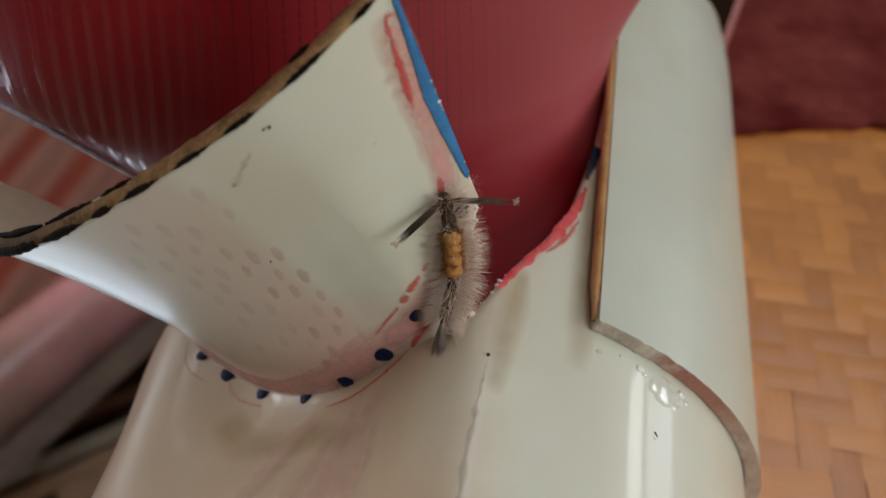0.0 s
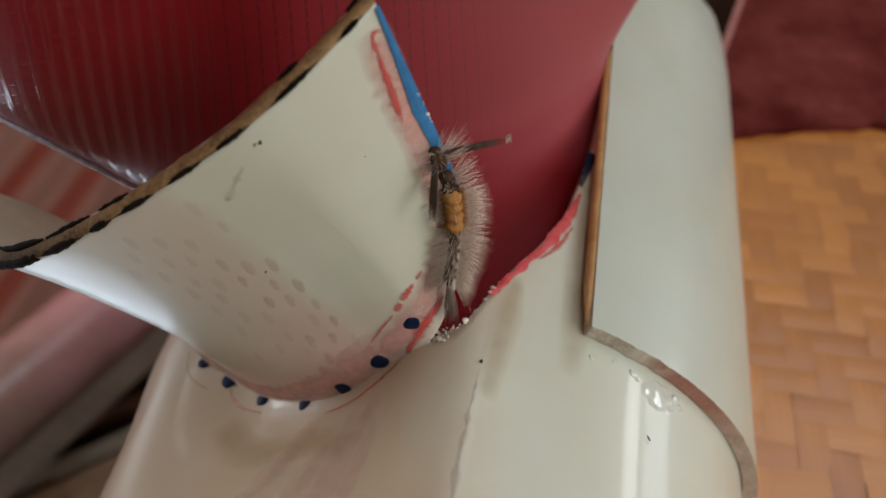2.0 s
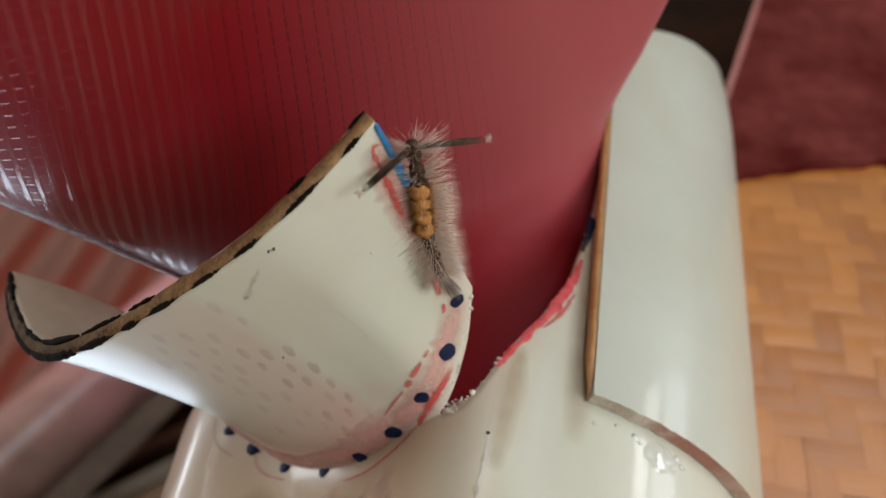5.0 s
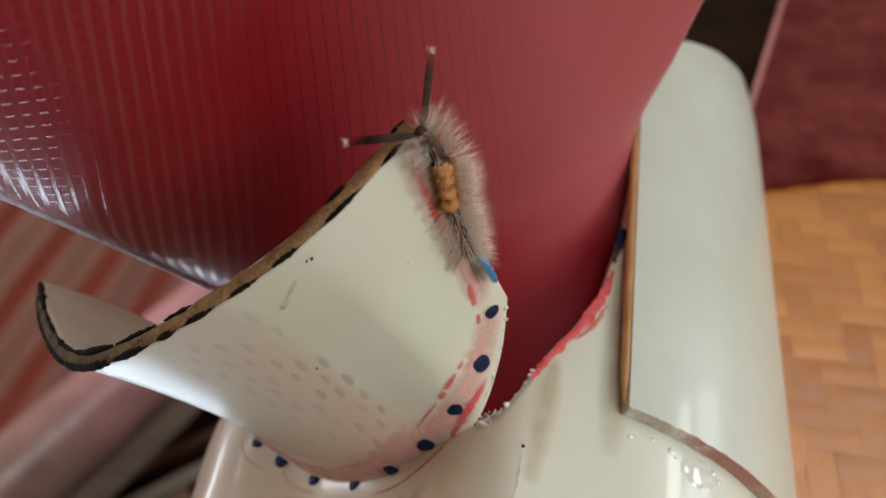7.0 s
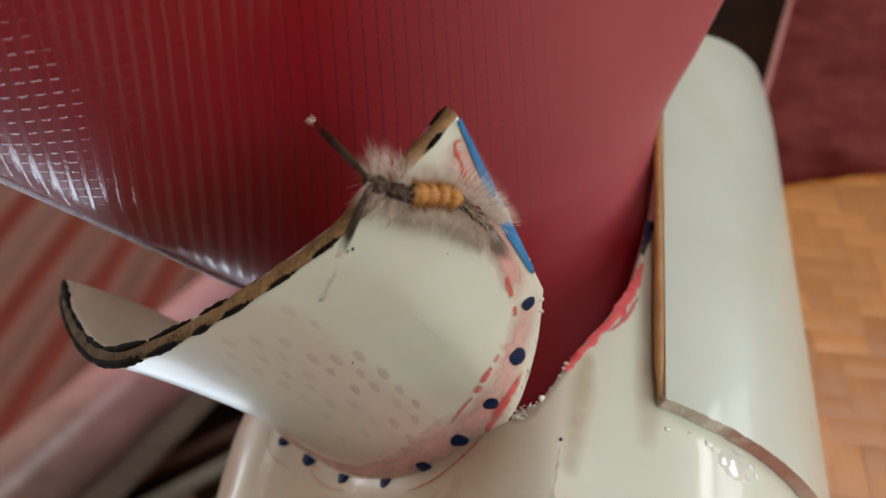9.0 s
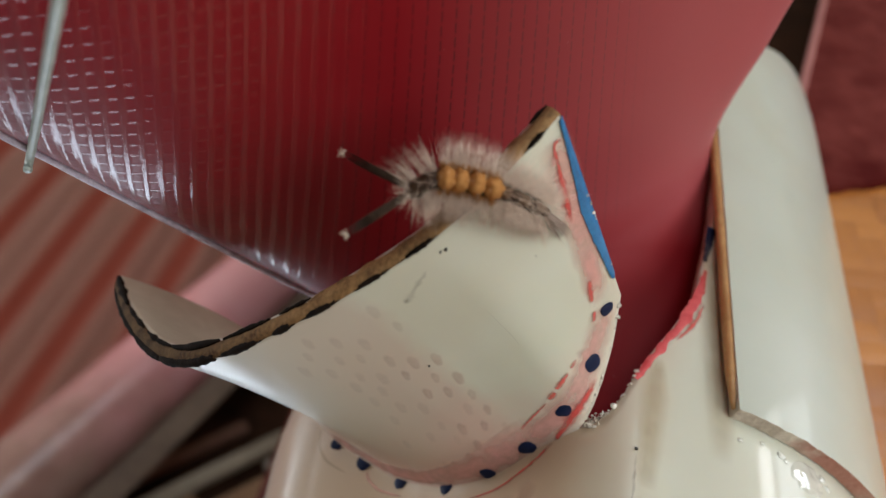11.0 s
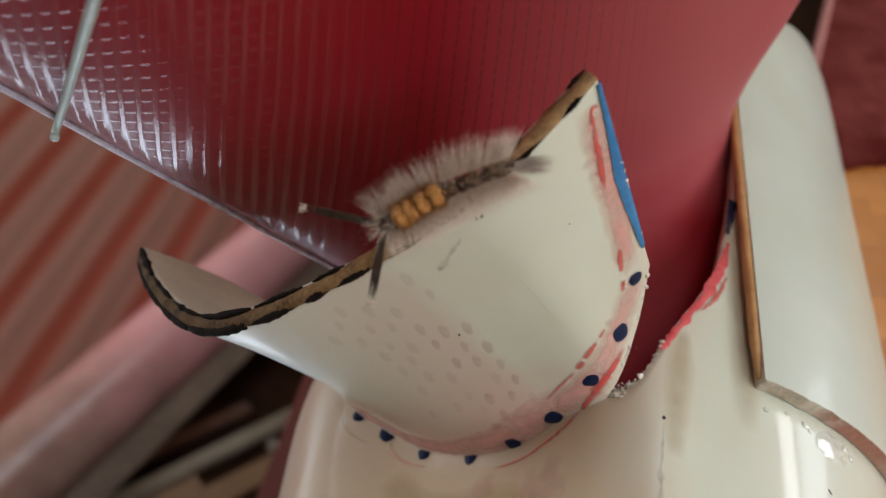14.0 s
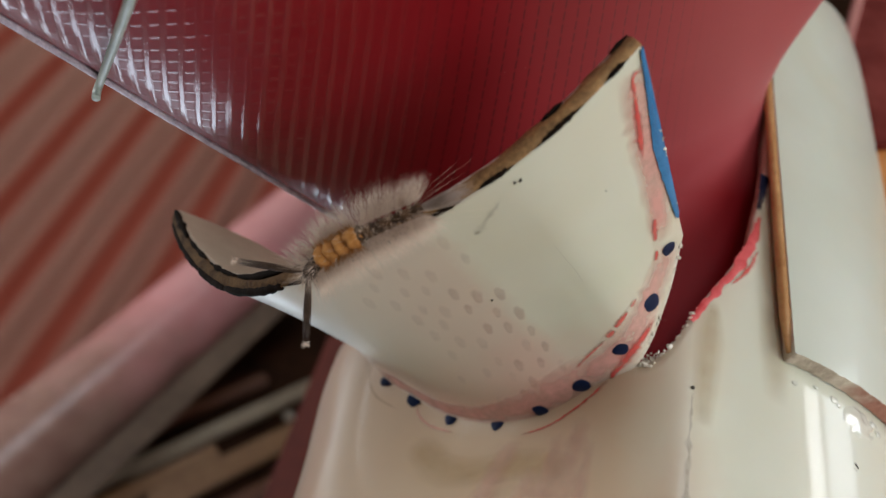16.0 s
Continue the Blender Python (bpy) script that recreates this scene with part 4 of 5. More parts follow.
    pipe_mark("grime_line", [(8.9, 57), (8.6, 50), (8.5, 42), (8.4, 30), (8.3, 12)], [0.0004, 0.0008, 0.0010, 0.0013, 0.0016], SOFT_GRIME, pipe, "dark grime along a crease", ragged=1.2, uvn=70)
    pipe_mark("stain", [(12.0, 75), (11.4, 68), (10.8, 60), (10.4, 52)], [0.002, 0.0055, 0.005, 0.003], SOFT_STAIN, pipe, "yellow brown stain below the cut", lift=0.00022)
    pipe_mark("stain", [(21.0, 104), (21.6, 92), (22.0, 80), (22.0, 70), (21.5, 60)], [0.003, 0.005, 0.006, 0.006, 0.004], SOFT_STAIN, pipe, "yellow brown stain beside the glue", lift=0.00024)
    pipe_mark("stain", [(-40, 52), (-30, 46), (-16, 47), (-6, 44)], [0.006, 0.009, 0.009, 0.005], SOFT_STAIN, pipe, "yellow brown stain under the lip", lift=0.00026)
    pipe_mark("nick", [(35.6, 57.0), (35.9, 56.7), (36.2, 56.4)], [0.0001, 0.0003, 0.0001], SPECK, pipe, ragged=0.8, uvn=10)
    pipe_mark("nick", [(35.0, 56.0), (35.9, 55.7)], [0.0001, 0.00025, 0.0001], SOFT_GREY, pipe, ragged=0.8, uvn=10)
    spot("speck", pipe_point(8.9, 57.8), pipe_normal(8.9, 57.8), 0.00028, SPECK, pipe)
    for u, v, r in ((0.181, 0.94, 0.00035), (0.188, 0.945, 0.00025), (0.335, 0.587, 0.00026), (0.105, 0.66, 0.00012)):
        spot("speck", lip_point(u, v), lip_normal(u, v), r * 0.75, SPECK, lip, "", 0.6, int(u * 1000))
    lip_mark("scuff", [(0.278, 0.855), (0.266, 0.868), (0.254, 0.882), (0.236, 0.90), (0.216, 0.922)], [0.0006, 0.0016, 0.0007, 0.0009, 0.0003], SOFT_GREY, lip, lift=0.00010, ragged=1.3, uvn=30)
    lip_mark("scuff", [(0.278, 0.858), (0.270, 0.866)], [0.0003, 0.0009, 0.0003], SOFT_GREY, lip, lift=0.00016, ragged=1.3, uvn=12)
    lip_mark("scratch", [(0.205, 0.66), (0.205, 0.58), (0.204, 0.50), (0.206, 0.44)], [0.0001, 0.0002, 0.00018, 0.0001], FAINT_GREY, lip, lift=0.00010, ragged=1.0, uvn=20)
    # plastic crumbs along the saw cut
    random.seed(12)
    crumbs = []
    for k in range(80):
        d = random.uniform(0.5, 9.5)
        crumbs.append((pipe_point(d, pipe_top(d) + random.uniform(-0.6, 0.6), random.uniform(-WALL, 0.0003)), random.uniform(0.0001, 0.00032)))
    for k in range(90):
        d = random.uniform(1.2, 5.0)
        crumbs.append((pipe_point(d, 61.0 + 0.5 * (d - 1.5) + random.uniform(-0.5, 1.2), random.uniform(-WALL, 0.0003)), random.uniform(0.00008, 0.0003)))
    for k in range(26):
        u = random.uniform(0.0, 0.19)
        crumbs.append((lip_point(u, 0.0), random.uniform(0.0001, 0.00028)))
    for k in range(22):
        crumbs.append((lip_point(0.0, random.uniform(0.12, 0.62)), random.uniform(0.0001, 0.00028)))
    bm = bmesh.new()
    for p, r in crumbs:
        got = bmesh.ops.create_icosphere(bm, subdivisions=1, radius=r)["verts"]
        q = Vector([random.uniform(0.35, 1.9) for _ in range(3)])
        for v in got:
            v.co = Vector((v.co.x * q.x, v.co.y * q.y, v.co.z * q.z)) * random.uniform(0.55, 1.35) + p
    me = bpy.data.meshes.new("swarf")
    bm.to_mesh(me)
    bm.free()
    me.materials.append(CRUMB)
    tagged(part("swarf", me, pipe, "white plastic crumbs on the saw cut"), kind="stuff")
    return pipe


def strip():
    """The second layer of pipe clasped over the first: a tall strip with a rounded top."""
    ob = tagged(new("pipe_strip"), "tall cream strip of plastic pipe glued over the planter pipe", "pipe strip")
    th, a0, a1 = 0.0027, 23.2, 128.0

    def top(deg):
        return float(np.interp(deg, (23, 32, 40, 47, 55, 63, 75, 128), (176, 183, 189, 194, 199, 205, 211, 214)))

    def outer(u, v):
        d = a0 + (a1 - a0) * u
        z0 = 68.4 + 0.25 * noise.noise(Vector((d * 0.5, 2, 2))) + 0.14 * noise.noise(Vector((d * 2.6, 5, 1)))
        z = z0 + (top(d) - z0) * v
        a = radians(d - (1.3 * v if u == 0 else 0))
        r = PIPE_R + 0.0001 + th - 0.0016 * max(0.0, (v - 0.8) / 0.2) ** 2
        return Vector((PIPE_X + r * math.sin(a), PIPE_Y - r * math.cos(a), 1.2 + z * 0.001))

    def normal(u, v):
        a = radians(a0 + (a1 - a0) * u)
        return Vector((math.sin(a), -math.cos(a), 0))
    sheet("strip_wall", outer, 220, 30, th - 0.0001, normal, [PVC, PVC_IN, CUTPINK], ob, uv=lambda u, v: (u, v + 2), crisp=True)
    # dried glue down the side edge
    random.seed(3)
    pts = [pipe_point(a0 - 0.2 - 1.0 * k / 40, 69 + 70 * k / 40, 0.0006) for k in range(41)]
    for k, p in enumerate(pts):
        a = radians(a0 - 0.2 - 1.0 * k / 40)
        pts[k] = Vector((PIPE_X + (PIPE_R + 0.0016) * math.sin(a), PIPE_Y - (PIPE_R + 0.0016) * math.cos(a), p.z))
    tube("glue_bead", pts, [0.00102 * random.uniform(0.94, 1.06) * min(1.0, 0.35 + k / 6) for k in range(len(pts))], GLUE, 8, ob, "brown line of dried glue")
    # a hardened clear drip of glue just under the strip's lower edge
    verts, faces = [], []
    for i in range(25):
        for j in range(25):
            x, y = i / 12 - 1, j / 12 - 1
            d, z = 37.8 + 3.6 * x + 0.9 * y, 64.6 + 2.6 * y - 0.5 * x
            r = math.sqrt(x * x + y * y) + 0.35 * noise.noise(Vector((x * 2.1, y * 2.1, 4)))
            h = max(0.0, 1 - r * r) * (0.00042 + 0.00016 * noise.noise(Vector((x * 1.6, y * 1.4, 9)))) - 0.00005
            verts.append(pipe_point(d, z, h))
    for i in range(24):
        for j in range(24):
            a = i * 25 + j
            faces.append((a, a + 25, a + 26, a + 1))
    part("glue_drip", mesh_of("glue_drip", verts, faces, DRIP), ob, "glossy clear drip of glue")
    # smaller splashes beside it
    for k, (d, z, r) in enumerate(((25.1, 65.3, 0.00035), (32.6, 65.9, 0.0006), (33.4, 65.4, 0.0004), (41.6, 66.3, 0.0006), (42.6, 65.2, 0.0005), (29.0, 66.4, 0.0003))):
        p, n = pipe_point(d, z), pipe_normal(d, z)
        bm = bmesh.new()
        bmesh.ops.create_uvsphere(bm, u_segments=14, v_segments=8, radius=1.0)
        q = n.to_track_quat("Z", "Y").to_matrix()
        for v in bm.verts:
            w = 1 + 0.3 * noise.noise(v.co * 1.4 + Vector((k * 3.1, 0, 0)))
            v.co = p + q @ Vector((v.co.x * r * w * 1.5, v.co.y * r * w, v.co.z * 0.00022))
        for f in bm.faces:
            f.smooth = True
        me = bpy.data.meshes.new("glue_splash")
        bm.to_mesh(me)
        bm.free()
        me.materials.append(DRIP)
        part("glue_splash", me, ob, "small clear drop of glue")
    return ob


# ---------------------------------------------------------------- red bag and wire
def red_bag():
    """A tapered red vinyl bag lying over the pipe's mouth, its narrow end inside."""
    bag = tagged(new("vinyl_bag"), "tapered dark red embossed vinyl bag hanging over the pipe mouth", "bag")
    axis = Vector((-0.1272, -1, 0.0505)).normalized()
    org = Vector((-0.0097, 0.238, 1.3066))
    side = axis.cross(Vector((0, 0, 1))).normalized()
    up = side.cross(axis)
    verts, faces = [], []
    nt_, nf = 70, 160
    ts = [0.078 + (0.30 - 0.078) * i / (nt_ - 1) for i in range(nt_)]
    for i, t in enumerate(ts):
        rad = -0.0325 + 0.4468 * t - 0.0344 * t * t
        cap = 1.0
        if t < 0.088:
            cap = math.sqrt(max(0.0, 1 - ((0.088 - t) / 0.0102) ** 2))
        if t > 0.26:
            cap = math.sqrt(max(0.0, 1 - ((t - 0.26) / 0.0402) ** 2)) * 0.25 + 0.75
        rad = max(rad * cap, 0.0004)
        for k in range(nf):
            w = 2 * math.pi * k / nf
            z = rad * math.sin(w)
            x = 0.788 * rad * math.cos(w) - 0.816 * z
            p = org + axis * t + side * x + up * z
            p += Vector((0, 0, 1)) * 0.0006 * noise.noise(p * 40)
            verts.append(p)
    for i in range(nt_ - 1):
        for k in range(nf):
            j = (k + 1) % nf
            faces.append((i * nf + k, i * nf + j, (i + 1) * nf + j, (i + 1) * nf + k))
    faces.append(tuple(range(nf))[::-1])
    faces.append(tuple(range((nt_ - 1) * nf, nt_ * nf)))
    # the rounded foot that sits down in the pipe, grown together with the upper part
    start = len(verts)
    for i in range(33):
        f = i / 32
        z = 1.150 + 0.275 * f
        r = (0.0500 - 0.005 * f * f) * math.sqrt(max(0.0, 1 - abs(2 * f - 1) ** 6)) + 0.0003
        for k in range(72):
            w = 2 * math.pi * k / 72
            verts.append((-0.0114 - 0.006 * f * f + r * math.cos(w), 0.1475 - 0.009 * min(1.0, max(0.0, (z - 1.272) / 0.035)) + r * math.sin(w) * 0.95, z))
    for i in range(32):
        for k in range(72):
            j = (k + 1) % 72
            faces.append(tuple(start + q for q in (i * 72 + k, i * 72 + j, (i + 1) * 72 + j, (i + 1) * 72 + k)))
    faces.append(tuple(start + k for k in range(72))[::-1])
    faces.append(tuple(start + 32 * 72 + k for k in range(72)))
    rough = part("rough_skin", mesh_of("rough_skin", verts, faces, VINYL), bag)
    fuse = rough.modifiers.new("fuse", "REMESH")
    fuse.mode, fuse.voxel_size, fuse.use_smooth_shade = "VOXEL", 0.0016, True
    even = rough.modifiers.new("even", "SMOOTH")
    even.factor, even.iterations = 0.5, 60
    me = bpy.data.meshes.new_from_object(rough.evaluated_get(bpy.context.evaluated_depsgraph_get()))
    me.name = "skin"
    bpy.data.objects.remove(rough)
    # the cloth runs in a wide hollow from the upper part down into the foot
    co = np.empty(len(me.vertices) * 3)
    me.vertices.foreach_get("co", co)
    co = co.reshape(-1, 3)
    ends = np.empty(len(me.edges) * 2, int)
    me.edges.foreach_get("vertices", ends)
    ea, eb = ends.reshape(-1, 2).T
    both, other = np.concatenate((ea, eb)), np.concatenate((eb, ea))
    count = np.maximum(np.bincount(both, minlength=len(co)), 1)
    far = np.linalg.norm((co - np.array((0.000, 0.094, 1.308))) / np.array((0.030, 0.022, 0.024)), axis=1)
    pull = (0.6 * np.clip(1.6 - far, 0, 1))[:, None]
    for _ in range(260):
        mean = np.stack([np.bincount(both, co[other, k], minlength=len(co)) for k in range(3)], axis=1) / count[:, None]
        co += pull * (mean - co)
    me.vertices.foreach_set("co", co.ravel())
    me.update()
    if not me.materials:
        me.materials.append(VINYL)
    layer = me.uv_layers.new(name="UVMap")
    places = []
    for v in me.vertices:
        p = v.co
        # the cloth's columns spread slightly towards the far end
        c = (p.x * 1000 + 18) * math.exp(-0.0082 * (p.y * 1000 - 50))
        down = min(1.0, max(0.0, (p.y - 0.080) / 0.012)) * max(0.0, 1.315 - p.z) * 1000
        places.append((-math.log(max(1.5 - 0.012 * c, 0.3)) / 0.012, p.y * 1000 + down))
    for lp in me.loops:
        layer.data[lp.index].uv = places[lp.vertex_index]
    for p in me.polygons:
        p.use_smooth = True
    part("skin", me, bag)
    # an added pale tube that stands for the bright reflection along the lower edge
    pts = []
    for i in range(60):
        t = 0.120 + 0.165 * i / 59
        w, rad = radians(285.4), (-0.0325 + 0.4468 * t - 0.0344 * t * t)
        rad *= 1.0 if t < 0.26 else math.sqrt(max(0.0, 1 - ((t - 0.26) / 0.0402) ** 2)) * 0.25 + 0.75
        z = rad * math.sin(w)
        pts.append(org + axis * t + side * (0.788 * rad * math.cos(w) - 0.816 * z) + up * z)
    tube("edge_glint", pts, [0.00050 + 0.00008 * noise.noise(Vector((i * 0.9, 0, 0))) for i in range(60)], GLINT, 10, bag, "pale lavender line for the reflection along the bag's edge")
    # the cord that holds it up
    top = org + axis * 0.25 + up * 0.06
    tube("hanging_cord", [top, Vector((top.x, top.y, 2.0)), Vector((top.x, top.y, 3.25))], 0.003, DARKWOOD, 8, bag)
    return bag


def wire():
    pts = [(-0.0900, 0.0531, 1.2668), (-0.0866, 0.0495, 1.2649), (-0.0831, 0.0458, 1.2629), (-0.0785, 0.0410, 1.2602), (-0.0728, 0.0349, 1.2569), (-0.0642, 0.0258, 1.2519), (-0.0498, 0.0106, 1.2436),
           (-0.040, -0.010, 1.238), (-0.036, -0.050, 1.236), (-0.036, -0.090, 1.26), (-0.036, -0.105, 1.32), (-0.036, -0.11, 3.25)]
    ob = tagged(new("hanging_wire"), "thin pale green plastic coated wire with a bent cut end", "wire")
    kn = [Vector(pts[0]) + Vector((0.0004, 0.0002, -0.0010))] + [Vector(p) for p in pts]
    tube("wire", kn, 0.00056, WIRE, 10, ob)
    tube("wire_tip", [kn[0], Vector(kn[0]) + (Vector(kn[0]) - Vector(kn[1])).normalized() * 0.0004], 0.00058, WIRE, 10, ob)


# ---------------------------------------------------------------- the caterpillar
def blob(rx, ry, rz, mat, name, lumps=0.06, seed=0, barrel=False):
    """A soft lumpy body piece, long along y."""
    bm = bmesh.new()
    bmesh.ops.create_uvsphere(bm, u_segments=18, v_segments=14, radius=1.0)
    bmesh.ops.rotate(bm, verts=bm.verts, matrix=Matrix.Rotation(radians(90), 3, "X"))
    for v in bm.verts:
        k = 1 + lumps * noise.noise(v.co * 2.3 + Vector((seed, 0, 0)))
        if barrel and abs(v.co.y) < 0.999:
            g = (1 - v.co.y ** 6) ** (1 / 6) / math.sqrt(1 - v.co.y ** 2)
            v.co.x, v.co.z = v.co.x * g, v.co.z * g
        v.co = Vector((v.co.x * rx * k, v.co.y * ry * k, v.co.z * rz * k))
    for f in bm.faces:
        f.smooth = True
    me = bpy.data.meshes.new(name)
    bm.to_mesh(me)
    bm.free()
    me.materials.append(mat)
    return me


def hairs(name, roots, mat, width=0.00007):
    """Fine tapered three-sided hairs: root, tip, bend."""
    verts, faces = [], []
    for root, tip, bend in roots:
        d = (tip - root)
        a = d.cross(Vector((0.3, 0.5, 0.8))).normalized()
        b = d.cross(a).normalized()
        o = len(verts)
        for f, w in ((0, 1.0), (0.5, 0.75)):
            c = root + d * f + bend * (4 * f * (1 - f))
            for k in range(3):
                an = 2 * math.pi * k / 3
                verts.append(c + (a * math.cos(an) + b * math.sin(an)) * width * w)
        verts.append(tip)
        for k in range(3):
            j = (k + 1) % 3
            faces += [(o + k, o + j, o + 3 + j, o + 3 + k), (o + 3 + k, o + 3 + j, o + 6)]
    return mesh_of(name, verts, faces, mat)


def flank(seed, n, length, back=0.0, over=0.1):
    """Hairs that stand out to both sides of a piece, few over its back."""
    a = fan(seed, n // 2, length, back, (-38, 30))
    b = fan(seed + 900, n // 2, length, back, (150, 218))
    return a + b + fan(seed + 1800, int(n * over) + 1, length * 0.7, back, (30, 150))


def fan(seed, n, length, back=0.0, ring=(0, 360), thick=0.0011, spread=0.0008):
    """Roots and tips of hairs that stand out all round a piece."""
    rnd = random.Random(seed)
    out = []
    for k in range(n):
        w = radians(rnd.uniform(*ring))
        y = rnd.uniform(-spread, spread)
        r = Vector((math.cos(w), 0, math.sin(w)))
        ln = length * rnd.uniform(0.6, 1.1)
        tip = r * (thick + ln) + Vector((0, y * 1.5 - back * ln + rnd.uniform(-0.25, 0.25) * ln, 0))
        out.append((r * thick * 0.9 + Vector((0, y, 0)), tip, Vector([rnd.uniform(-1, 1) * 0.0002 for _ in range(3)])))
    return out


# axes of a piece: y forward to the head, z out from the back
PIECES = []


def caterpillar():
    cat = tagged(new("caterpillar"), "hairy tussock moth caterpillar with orange tufts walking along the plastic edge", "caterpillar")
    cat.location = (-0.0115, 0.076, 1.265)
    along = [0.0, 0.055, 0.14, 0.22, 0.30, 0.385, 0.47, 0.56, 0.64, 0.72, 0.80, 0.88, 0.955]
    for i, s in enumerate(along):
        if i == 0:
            ob = part("head", blob(0.00085, 0.00075, 0.0008, CAT_DARK, "head", 0.1, 1), cat, "dark brown head")
            part("hair", hairs("hair", fan(50, 80, 0.0022, -0.7, spread=0.0005, thick=0.0007), HAIR_PALE, 0.000028), ob)
        elif i <= 2:
            ob = part("thorax_segment", blob(0.00105, 0.00145, 0.0010, CAT_DARK, "thorax_segment", 0.12, i), cat, "dark brown front segment")
            part("hair", hairs("hair", flank(60 + i, 160, 0.0039, -0.3), HAIR_PALE, 0.000026), ob)
            part("belly_hair", hairs("belly_hair", fan(160 + i, 14, 0.0026, 0.0), HAIR_GREY, 0.00004), ob)
        elif i <= 6:
            ob = part("tufted_segment", blob(0.00122, 0.0011, 0.0014, CAT_DARK, "tufted_segment", 0.1, i, True), cat, "dark segment under an orange tuft")
            part("orange_tuft", blob(0.00122, 0.00102, 0.00118, CAT_ORANGE, "orange_tuft", 0.3, i), ob, "dense orange tuft").location = (0, 0, 0.0010)
            part("tuft_hair", hairs("tuft_hair", fan(300 + i, 260, 0.0011, 0.0, (0, 180), 0.0011, 0.0006), CAT_ORANGE, 0.00004), ob)
            part("hair", hairs("hair", flank(70 + i, 210, 0.0042, 0.05, 0.03), HAIR_PALE, 0.000026), ob)
        else:
            ob = part("rear_segment", blob(0.00074 - 0.00003 * (i - 7), 0.0011, 0.00080, CAT_GREY if i % 2 else CAT_DARK, "rear_segment", 0.14, i), cat, "grey brown mottled segment")
            part("hair", hairs("hair", flank(80 + i, 200, 0.0042 - 0.0003 * (i - 7), 0.25 + 0.10 * (i - 7), 0.12), HAIR_PALE, 0.000026), ob)
            for w in (-1, 1):
                part("leg", blob(0.00028, 0.00028, 0.0006, CAT_GREY, "leg", 0.1, i), ob).location = (0.0006 * w, 0, -0.0010)
        PIECES.append((ob, s))

    def pencil(name, n, length, mat, tipmat, seed, spread):
        rnd = random.Random(seed)
        roots = []
        for k in range(n):
            a, r = rnd.uniform(0, 6.28), rnd.uniform(0, 1) ** 0.5
            o = Vector((math.cos(a), 0, math.sin(a))) * r
            roots.append((o * 0.00030, o * spread + Vector((0, length * rnd.uniform(0.72, 1.03), 0)), o * 0.00006))
        ob = part(name, hairs(name, roots, mat, 0.000055 if tipmat else 0.00004), cat, "long dark hair pencil" if tipmat else "grey tail of hairs")
        if not tipmat:
            long = []
            for k in range(16):
                a, r = rnd.uniform(0, 6.28), rnd.uniform(0.3, 1.0)
                o = Vector((math.cos(a), 0, math.sin(a))) * r
                long.append((o * 0.0004 - Vector((0, 0.001, 0)), o * 0.0042 + Vector((0, 0.0085 * rnd.uniform(0.6, 1.1), 0)), o * 0.0003))
            part("long_hair", hairs("long_hair", long, HAIR_PALE, 0.00002), ob, "long pale hairs")
        if tipmat:
            part("white_tip", blob(0.00015, 0.00022, 0.00015, tipmat, "white_tip", 0.35, seed), ob, "pale feathery tip").location = (0, length * 0.985, 0)
            part("tip_hair", hairs("tip_hair", fan(seed + 5, 26, 0.0004, -0.5, thick=0.0002, spread=0.0003), tipmat, 0.00005), ob).location = (0, length * 0.985, 0)
        return ob
    PIECES.append((pencil("hair_pencil", 100, 0.0094, HAIR_DARK, HAIR_PALE, 21, 0.00050), "first"))
    PIECES.append((pencil("hair_pencil", 100, 0.0088, HAIR_DARK, HAIR_PALE, 22, 0.00050), "second"))
    PIECES.append((pencil("tail_tuft", 130, 0.0075, HAIR_GREY, None, 23, 0.0012), "tail"))
    return cat


# ---------------------------------------------------------------- build
setting()
background()
planter()
strip()
red_bag()
wire()
CAT = caterpillar()


